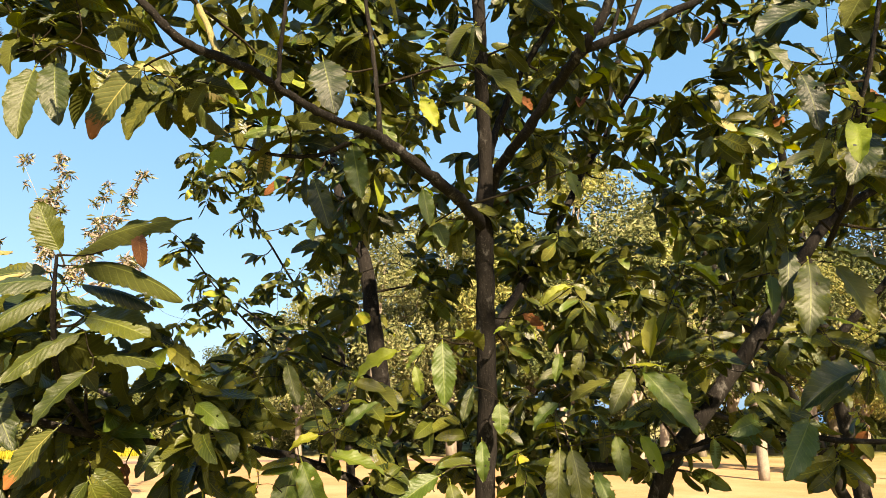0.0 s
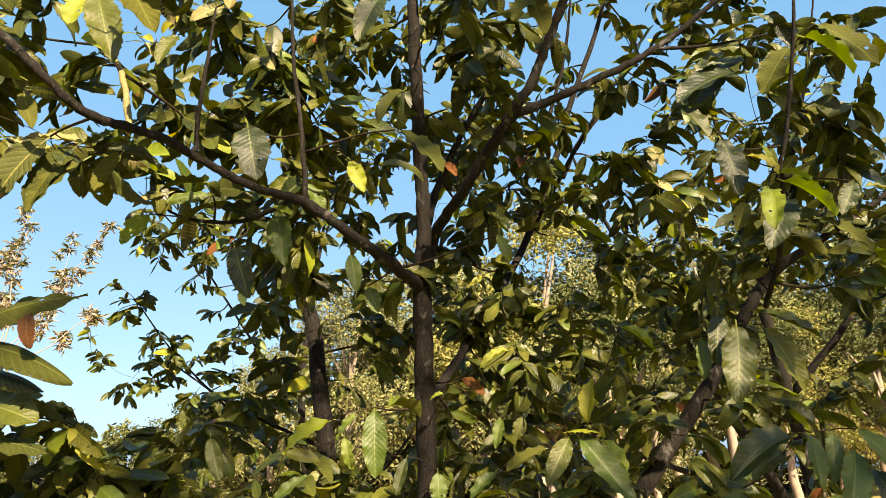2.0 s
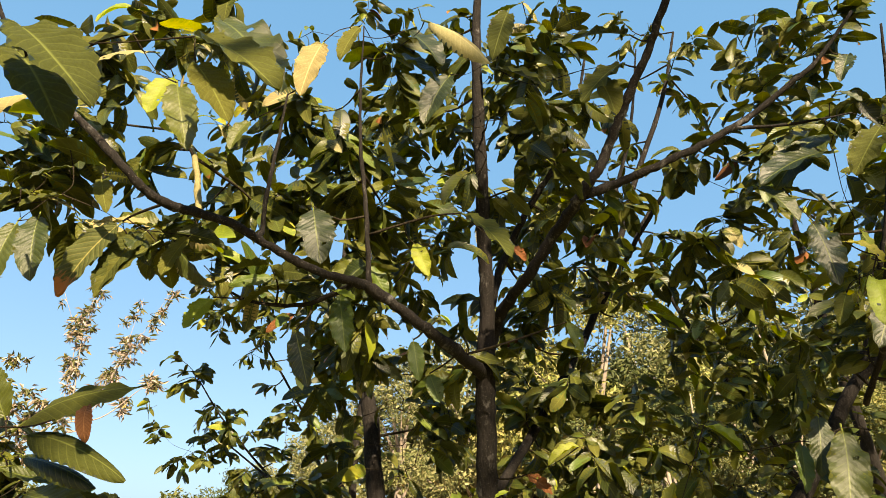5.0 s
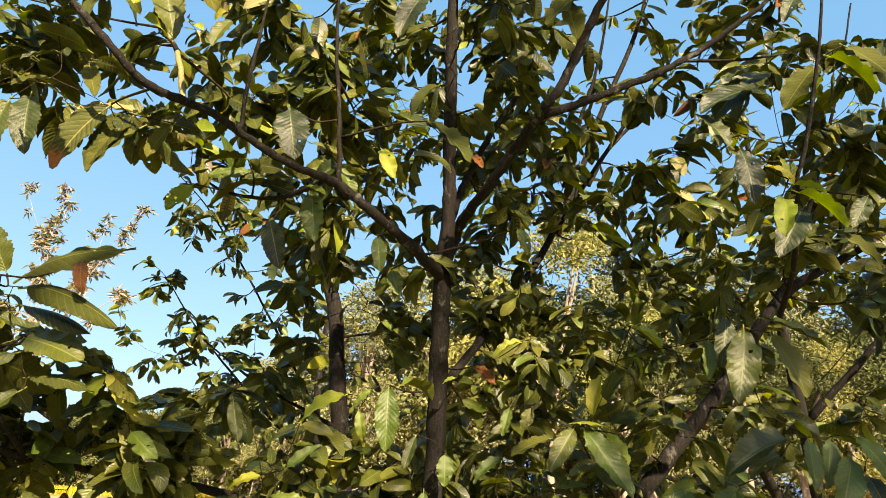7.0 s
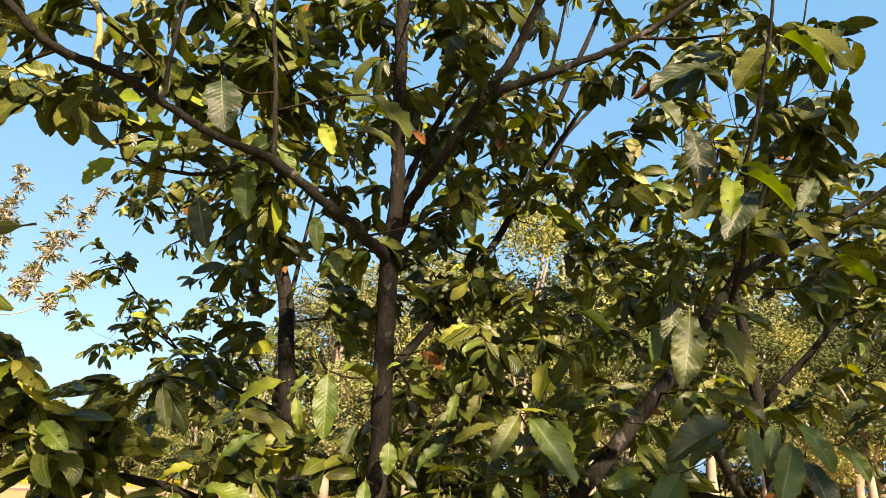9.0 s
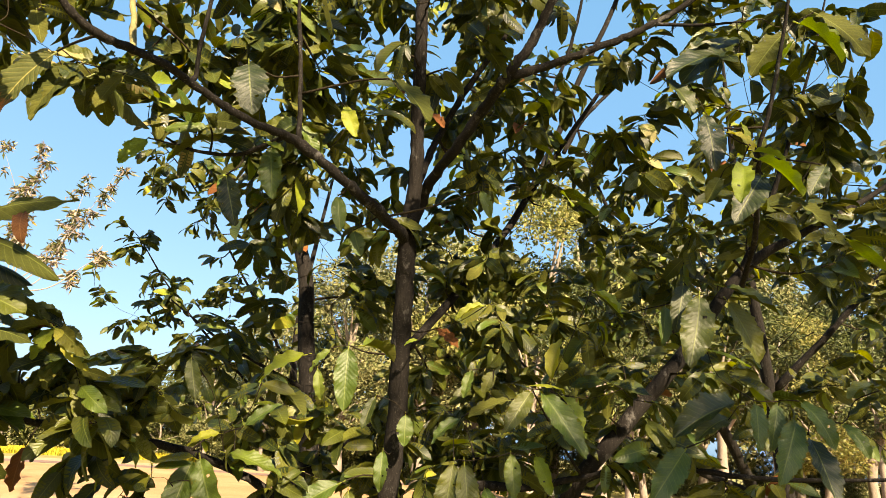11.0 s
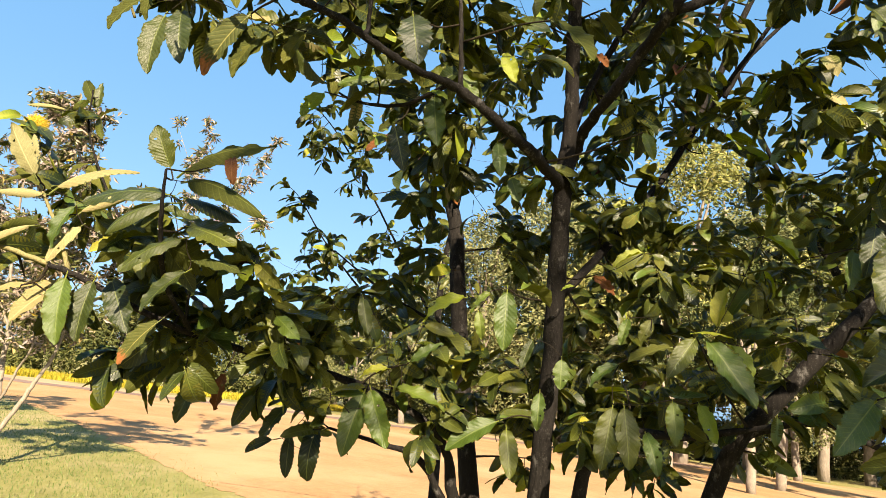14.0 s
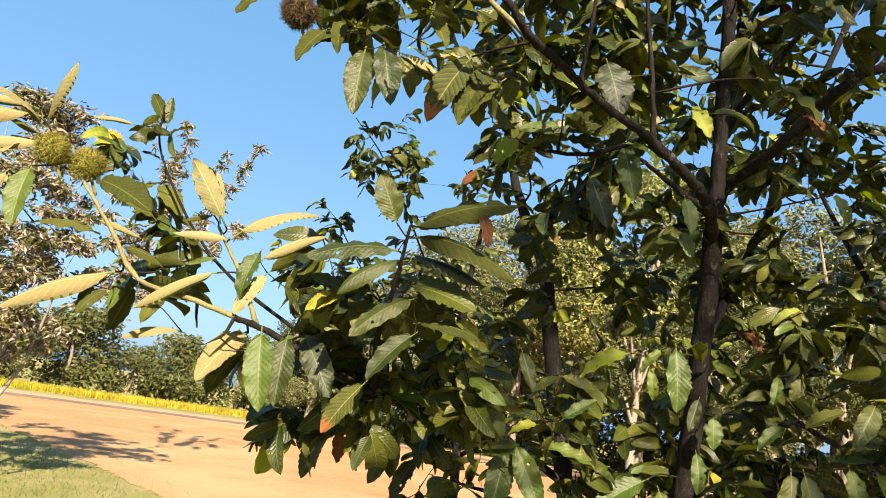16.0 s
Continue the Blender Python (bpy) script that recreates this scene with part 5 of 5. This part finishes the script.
back.clumps([(0.6, 2.6, 2.9, 0.3, 8), (1.45, 2.3, 2.6, 0.3, 10), (2.0, 2.2, 2.4, 0.35, 12), (2.0, 2.2, 3.0, 0.35, 12), (1.7, 2.1, 1.9, 0.3, 10), (1.2, 2.2, 1.6, 0.25, 4), (0.8, 2.3, 1.6, 0.25, 4), (1.2, 2.3, 2.1, 0.3, 12), (0.75, 2.4, 2.5, 0.28, 9)], 6, 0.098)
back.finish((0.8, 1.0, 1.9), 300, single_shapes=COARSE)
mid = Plant((-0.6, 4.6, 0), "slender chestnut tree with hanging leaf tufts", "tree", "chestnut trees", seed=9)
mid.limb([(-0.6, 4.6, -0.05, 0.05), (-0.62, 4.5, 1.2, 0.04), (-0.7, 4.3, 2.2, 0.03), (-0.6, 4.2, 3.2, 0.015), (-0.5, 4.2, 4.0, 0.005)], "stem")
mid.limb([(-0.65, 4.4, 1.6, 0.015), (-1.0, 3.8, 2.0, 0.009), (-1.25, 3.45, 2.3, 0.006), (-1.42, 3.3, 2.55, 0.004)])
mid.limb([(-0.65, 4.4, 1.9, 0.015), (-0.95, 3.6, 2.5, 0.008), (-1.15, 3.1, 2.85, 0.005), (-1.3, 2.9, 3.0, 0.003)])
mid.limb([(-0.62, 4.5, 1.3, 0.02), (-0.1, 4.0, 1.7, 0.012), (0.2, 3.8, 2.1, 0.005)])
mid.clumps([(-1.27, 3.0, 2.92, 0.12, 6), (-1.10, 3.0, 3.02, 0.14, 7), (-0.96, 3.0, 2.84, 0.14, 7), (-1.18, 3.0, 2.72, 0.12, 5), (-1.02, 3.0, 2.64, 0.14, 6)], 6, 0.085)
mid.clumps([(-1.30, 3.60, 2.24, 0.15, 5), (-1.01, 3.60, 2.29, 0.15, 5), (-1.63, 3.80, 2.19, 0.14, 4), (-0.78, 3.40, 2.36, 0.14, 5), (-1.95, 4.00, 2.43, 0.13, 4), (-1.42, 3.60, 2.36, 0.10, 4), (-1.11, 3.60, 2.09, 0.16, 5)], 6, 0.09)
mid.clumps([(-0.85, 4.0, 1.9, 0.2, 6), (-1.05, 3.7, 2.08, 0.18, 6), (-0.8, 3.95, 2.2, 0.2, 6), (-0.95, 3.6, 2.45, 0.2, 6), (-1.3, 3.4, 2.35, 0.14, 5), (-1.25, 3.6, 2.0, 0.2, 6)], 6, 0.10)
mid.clumps([(-1.42, 3.3, 2.53, 0.14, 7), (-1.15, 3.5, 2.25, 0.16, 5), (-1.05, 3.1, 2.80, 0.20, 7), (-0.7, 3.3, 2.6, 0.3, 10), (-0.7, 3.6, 2.1, 0.35, 10), (-1.0, 3.6, 1.8, 0.3, 8),
            (-0.3, 3.4, 3.0, 0.35, 12), (-0.2, 3.5, 2.2, 0.35, 10), (0.2, 3.4, 2.7, 0.35, 12), (-0.4, 3.6, 1.6, 0.35, 8), (0.2, 3.5, 1.9, 0.3, 8), (-0.2, 3.4, 3.6, 0.35, 10), (0.4, 3.2, 3.3, 0.35, 10),
            (0.5, 3.3, 2.35, 0.3, 9), (0.0, 3.2, 4.1, 0.4, 8)], 6, 0.098)
mid.finish((-0.6, 1.0, 2.1), 300, single_shapes=COARSE)


# ---- small far leaves ----
def leaf_cloud(name, centres, n, size, mat, parent, seed, label="", hollow=0.5, slim=0.45):
    """Many small folded leaves round several centres of (x, y, z, rx, rz)."""
    rng, verts, faces = random.Random(seed), [], []
    total = sum(c[3] ** 2 * c[4] for c in centres)
    for x, y, z, rx, rz in centres:
        for _ in range(int(n * rx * rx * rz / total)):
            p = Vector((rng.gauss(0, 1), rng.gauss(0, 1), rng.gauss(0, 1))).normalized() * (hollow + (1 - hollow) * rng.random()) * rng.uniform(0.75, 1.12)
            c = Vector((x + p.x * rx, y + p.y * rx, z + p.z * rz))
            a = Vector((rng.gauss(0, 1), rng.gauss(0, 1), rng.gauss(-0.5, 0.7))).normalized() * size * rng.uniform(0.6, 1.3)
            b = a.cross(Vector((rng.gauss(0, 1), rng.gauss(0, 1), rng.gauss(0, 1)))).normalized() * a.length * slim * 0.5
            u = a.cross(b).normalized() * a.length * 0.12
            k = len(verts)
            verts += [tuple(c), tuple(c + a * 0.45 + b + u), tuple(c + a), tuple(c + a * 0.45 - b + u)]
            faces += [(k, k + 1, k + 2), (k, k + 2, k + 3)]
    ob = mesh_from(name, verts, faces, [mat], parent, smooth=False)
    return tagged(ob, label, kind="stuff")


def wood_tree(height, spread, mat, seed, label, group, leaf=0.2, n=5000, low=0.25, bark=FAR_BARK, category="tree", name="tree", lumps=26):
    """A far tree at the origin: trunk, limbs, and a crown of many small leaves with gaps."""
    rng = random.Random(seed)
    thing = tagged(new(name), label, category, group)
    bm = bmesh.new()
    tube(bm, spline([(0, 0, -0.1, height * 0.022), (rng.uniform(-.2, .2), rng.uniform(-.2, .2), height * 0.4, height * 0.016), (rng.uniform(-.4, .4), rng.uniform(-.4, .4), height * 0.9, 0.02)]), 8, 0.15, rng)
    part("trunk", bm, bark, thing)
    centres = []
    for i in range(lumps):
        u = rng.random()
        z = height * (low + (1 - low) * u)
        r = spread * math.sin(math.pi * min(1, 0.15 + 0.8 * u)) * rng.uniform(0.4, 1.0)
        a = i * 2.4 + rng.uniform(-0.5, 0.5)
        s = spread * rng.uniform(0.22, 0.42)
        centres.append((r * math.cos(a), r * math.sin(a), z, s, s * 0.75))
        if i % 3 == 0:
            bm = bmesh.new()
            tube(bm, spline([(0, 0, z * 0.6, height * 0.009), (r * math.cos(a) * 0.5, r * math.sin(a) * 0.5, z * 0.85, height * 0.006), (r * math.cos(a), r * math.sin(a), z, 0.01)]), 6, 0.1, rng)
            part("limb", bm, bark, thing)
    leaf_cloud("crown", centres, n, leaf, mat, thing, seed + 100)
    return thing


def plant_out(thing, spots):
    """Copies of a tree at spots of (x, y, turn, size); the first spot takes the tree itself."""
    for i, (x, y, turn, size) in enumerate(spots):
        m = pose(x, y, 0, 0, 0, turn)
        ob = thing if i == 0 else copy_thing(thing, m)
        ob.matrix_basis = m @ Matrix.Scale(size, 4)


wood = wood_tree(11, 3.6, WOOD_LEAF, 21, "tall leafy green tree at the wood's edge", "wood trees", 0.29, 7000)
plant_out(wood, [(-12.6, 38, 0, 0.62), (-9.2, 36, 70, 0.66), (-5.0, 35, 140, 0.95), (0.8, 36, 220, 1.05), (4.6, 34, 300, 1.25), (8.2, 37, 20, 1.35), (9.6, 33, 250, 1.05), (12.6, 32, 80, 1.1), (15.4, 34, 15, 1.15), (23.6, 33, 190, 1.15), (28.5, 35, 130, 1.2), (12.5, 41, 100, 1.3), (17, 43, 180, 1.35), (22, 45, 60, 1.35), (27, 42, 10, 1.3),
                 (32, 47, 260, 1.5), (20, 52, 200, 1.5), (38, 44, 40, 1.4), (10, 50, 160, 1.6), (30, 36, 90, 1.1), (-2, 50, 250, 1.2), (43, 38, 110, 1.3), (-16, 46, 30, 0.7)])
yellow = wood_tree(8, 3.5, YELLOW_LEAF, 22, "yellow-green autumn tree lit by the sun", "yellow trees", 0.17, 19000, 0.2)
plant_out(yellow, [(19.3, 30, 0, 1.05), (6.3, 31.2, 200, 1.8)])
bright = wood_tree(8, 2.6, BRIGHT_LEAF, 25, "light green sunlit tree at the wood's edge", "light green trees", 0.17, 11000, 0.15)
plant_out(bright, [(-6.8, 31, 60, 0.95), (-3.2, 30, 10, 1.3), (-10.2, 33, 300, 0.7), (0.4, 31, 150, 1.5), (3.0, 33, 200, 1.62), (10.6, 29.5, 20, 1.0), (26.5, 35, 80, 2.0), (17.2, 36, 250, 2.0), (22, 36.5, 330, 2.1), (13.2, 38, 110, 1.95), (10.2, 37.5, 200, 2.1), (-0.6, 38, 20, 1.75), (31, 33, 20, 1.9)])
hedge = wood_tree(4.2, 2.6, BUSH, 23, "rounded green bush behind the flower strip", "hedge bushes", 0.27, 3500, 0.05, name="bush", category="bush", lumps=22)
plant_out(hedge, [(-47 + 1.6 * i + (i % 3) * 0.5, 15.0 + 1.1 * i + (i * 7 % 5) * 0.7, i * 67, 0.75 + 0.13 * (i * 5 % 4)) for i in range(32)])
shrub = wood_tree(2.6, 2.0, BUSH, 24, "low green bush at the edge of the wood", "low bushes", 0.2, 3600, 0.02, name="bush", category="bush", lumps=16)
plant_out(shrub, [(-9 + 3.0 * i, 34 + (i * 3 % 4) * 0.8 + max(0, i - 5) * 1.2, i * 50, 0.9 + 0.2 * (i % 3)) for i in range(18)])


slender = wood_tree(7, 1.7, WOOD_LEAF, 27, "slender tree with a pale bare stem beyond the track", "slender trees", 0.17, 4200, 0.42, bark=PALE_BARK, lumps=16)
plant_out(slender, [(3.8, 20.5, 0, 0.95), (5.9, 19.6, 130, 0.9), (9.2, 19.0, 220, 1.0), (11.8, 20.5, 40, 0.95), (7.6, 22.5, 300, 1.1), (13.6, 18.2, 75, 0.9)])


def sapling(base, height, seed, label, lean, count=15000, potted=True, leaf=0.1, bark=PALE_BARK):
    """A young fruit tree in a dark pot: pale forked stems and a loose turning crown."""
    p = Plant((0, 0, 0), label, "young tree", "potted saplings" if potted else "", "sapling" if potted else "tree", bark, seed)
    r = random.Random(seed)
    k = height / 5
    p.limb([(0, 0, 0.15, 0.060 * k), (-0.03, 0, 0.35 * k, 0.052 * k), (0.01, 0, 0.6 * k, 0.047 * k), (-0.05, 0.02, 0.9 * k, 0.045 * k), (-0.13, 0.05, 1.25 * k, 0.041 * k), (-0.24, 0.1, 1.7 * k, 0.036 * k), (-0.42 + lean, 0.1, 2.8 * k, 0.022 * k), (-0.5 + lean * 2, 0, 4.9 * k, 0.006)], "stem", 10, knots=0.5)
    p.limb([(0.01, 0, 0.2 * k, 0.042 * k), (0.09, 0.04, 0.45 * k, 0.038 * k), (0.24, 0.1, 0.8 * k, 0.036 * k), (0.32, 0.13, 1.05 * k, 0.033 * k), (0.46, 0.2, 1.5 * k, 0.026 * k), (0.62, 0.2, 2.6 * k, 0.01)], "stem", 10, knots=0.5)
    p.limb([(-0.02, 0, 0.72 * k, 0.022 * k), (0.12, -0.06, 0.9 * k, 0.021 * k), (0.28, -0.12, 1.22 * k, 0.018 * k), (0.46, -0.2, 1.5 * k, 0.013 * k), (0.6, -0.2, 2.4 * k, 0.006)], "limb", 8)
    p.limb([(-0.10, 0.04, 1.1 * k, 0.018 * k), (-0.22, 0.0, 1.3 * k, 0.016 * k), (-0.34, -0.05, 1.55 * k, 0.013 * k), (-0.45, -0.1, 2.1 * k, 0.006)], "limb", 8)
    p.limb([(0.0, 0.1, 1.4 * k, 0.02 * k), (-0.3, 0, 1.9 * k, 0.015 * k), (-0.8, -0.1, 2.7 * k, 0.01), (-1.1, -0.1, 3.6 * k, 0.005)], "limb", 8)
    cent = []
    for i in range(95):
        u = r.random() ** 1.3
        z = (1.5 + 3.3 * u) * k
        s = (1.25 - 0.95 * u) * k
        q = (r.uniform(-1.45, 0.9) * s, r.uniform(-1, 1) * s * 0.6, z)
        p.shoot(q, 0.004)
        cent.append((*q, 0.26 * k, 0.16 * k))
    tagged(part("twig_mass", p.wood, bark, p.thing, "pale thin twigs"), kind="stuff")
    leaf_cloud("crown", cent, count, leaf, AUTUMN_LEAF, p.thing, seed, "loose green, tan and yellow leaves", 0.0, 0.35)
    if not potted:
        p.thing.matrix_basis = Matrix.Translation(base)
        return p
    bm = bmesh.new()
    tube(bm, [np.array(q) for q in [(0, 0, 0.0, 0.10), (0, 0, 0.20, 0.12), (0, 0, 0.205, 0.128), (0, 0, 0.23, 0.128), (0, 0, 0.231, 0.112), (0, 0, 0.19, 0.107)]], 20)
    pot = part("pot", bm, POT, p.thing, "weathered grey plastic pot")
    bm = bmesh.new()
    tube(bm, [np.array(q) for q in [(0, 0, 0.212, 0.129), (0, 0, 0.216, 0.134), (0, 0, 0.232, 0.134), (0, 0, 0.235, 0.129)]], 20)
    part("rim", bm, POT, pot)
    p.thing.matrix_basis = Matrix.Translation(base)
    return p


young = sapling((-6.54, 6.95, 0), 5.0, 31, "young potted tree with pale forked stems and turning leaves", -0.1)
sapling((-12.2, 11.4, 0), 4.8, 32, "young potted tree with thinning tan leaves", 0.1)
young.limb([(-6.42, 6.98, 1.5, 0.035), (-6.25, 7.9, 2.3, 0.025), (-5.95, 9.0, 3.3, 0.016)], "limb", 8)
spray_rng, spray_leaves = random.Random(71), []


def spray(a, b, c):
    """A lanky leafy shoot of the young tree."""
    start = (-5.95, 9.0, 3.3, 0.013)
    young.limb([start, (*a, 0.011), (*b, 0.008), (*c, 0.003)], "limb", 6, knots=0.1)
    r = spray_rng
    for u in [0.15 + 0.85 * i / 13 for i in range(14)]:
        q = Vector(a).lerp(Vector(b), u * 2) if u < 0.5 else Vector(b).lerp(Vector(c), u * 2 - 1)
        if r.random() < 0.85:
            spray_leaves.append((q.x + r.uniform(-0.14, 0.14), q.y + r.uniform(-0.1, 0.1), q.z + r.uniform(-0.1, 0.05), 0.10 * r.uniform(0.6, 1.5), 0.07))


spray((-5.99, 9.30, 3.73), (-6.39, 9.70, 4.97), (-6.64, 10.20, 6.06))
spray((-6.05, 9.30, 3.64), (-6.38, 9.70, 4.58), (-7.45, 10.20, 6.13))
spray((-5.80, 9.30, 3.66), (-5.60, 9.70, 4.37), (-5.29, 10.20, 5.88))
spray((-5.78, 9.30, 3.58), (-5.66, 9.70, 4.27), (-5.79, 10.20, 5.69))
spray((-6.11, 9.30, 3.54), (-6.45, 9.70, 4.86), (-6.70, 10.20, 5.68))
spray((-5.67, 9.30, 3.50), (-5.70, 9.70, 4.07), (-5.82, 10.20, 4.93))
spray((-5.48, 9.30, 3.43), (-5.22, 9.70, 3.93), (-5.18, 10.20, 4.29))
young.wood, young_rng, behind = bmesh.new(), random.Random(73), []
for x, y, z, rad in [(-5.63, 8.00, 3.41, 0.36), (-5.87, 8.00, 2.96, 0.40), (-6.51, 8.00, 3.58, 0.40), (-7.21, 8.00, 3.97, 0.36), (-7.87, 8.00, 4.19, 0.36), (-8.43, 8.00, 4.04, 0.40),
                       (-6.21, 8.00, 2.58, 0.40), (-5.56, 8.00, 2.49, 0.34), (-7.11, 8.00, 3.08, 0.40), (-5.30, 8.00, 2.85, 0.30), (-7.95, 8.00, 3.26, 0.40), (-8.83, 8.00, 4.29, 0.36),
                       (-7.19, 8.00, 4.53, 0.30), (-8.34, 8.00, 2.68, 0.40), (-7.47, 8.00, 2.43, 0.40), (-5.21, 8.00, 3.20, 0.24)]:
    for _ in range(5):
        q = (x + young_rng.gauss(0, 0.5) * rad, y + young_rng.gauss(0, 0.5) * rad, z + young_rng.gauss(0, 0.45) * rad)
        young.shoot(q, 0.004)
        behind.append((*q, rad * 0.5, rad * 0.3))
tagged(part("twig_mass", young.wood, PALE_BARK, young.thing, "pale thin twigs"), kind="stuff")
leaf_cloud("crown", behind, 4200, 0.125, AUTUMN_LEAF, young.thing, 74, "loose green, tan and pinkish leaves", 0.0, 0.32)
leaf_cloud("leaf_sprays", spray_leaves, 2100, 0.13, AUTUMN_LEAF, young.thing, 72, "pale pinkish tan leaves on lanky shoots", 0.0, 0.26)
# unseen tree added behind the camera only to shade the chestnut
over = Plant((5.2, -4.4, 0), "loose leafy tree, unseen, added to shade the chestnut", "tree", "", "tree", FAR_BARK, 45)
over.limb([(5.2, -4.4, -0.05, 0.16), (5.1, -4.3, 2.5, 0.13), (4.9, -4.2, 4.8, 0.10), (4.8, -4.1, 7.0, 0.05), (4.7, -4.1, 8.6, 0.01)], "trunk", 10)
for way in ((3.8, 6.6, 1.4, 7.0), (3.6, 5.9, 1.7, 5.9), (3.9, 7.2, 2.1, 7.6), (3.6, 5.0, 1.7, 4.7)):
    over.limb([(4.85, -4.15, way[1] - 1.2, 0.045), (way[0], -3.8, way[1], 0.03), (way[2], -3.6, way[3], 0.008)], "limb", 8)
# leaf clusters put where their shadows should fall on the chestnut
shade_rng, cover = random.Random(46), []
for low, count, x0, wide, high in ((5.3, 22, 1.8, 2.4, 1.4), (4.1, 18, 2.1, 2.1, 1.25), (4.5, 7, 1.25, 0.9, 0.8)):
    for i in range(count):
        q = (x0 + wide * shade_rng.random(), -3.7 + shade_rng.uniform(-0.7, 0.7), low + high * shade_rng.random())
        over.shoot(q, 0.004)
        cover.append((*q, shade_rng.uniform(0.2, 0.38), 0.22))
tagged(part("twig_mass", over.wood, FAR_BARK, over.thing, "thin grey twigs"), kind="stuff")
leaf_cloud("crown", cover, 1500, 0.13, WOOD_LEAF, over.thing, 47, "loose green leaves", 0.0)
# unseen trees added beside and behind the camera to cut blue sky light
for x, y, turn, size in [(9, -16, 30, 0.75), (16, -9, 80, 0.8), (18, 2, 150, 0.8), (-2, -22, 210, 0.8), (-10, -18, 250, 0.75), (-18, -12, 10, 0.75), (20, 11, 60, 0.8), (4, -20, 120, 0.75)]:
    copy_thing(wood, pose(x, y, 0, 0, 0, turn)).matrix_basis = pose(x, y, 0, 0, 0, turn) @ Matrix.Scale(size, 4)
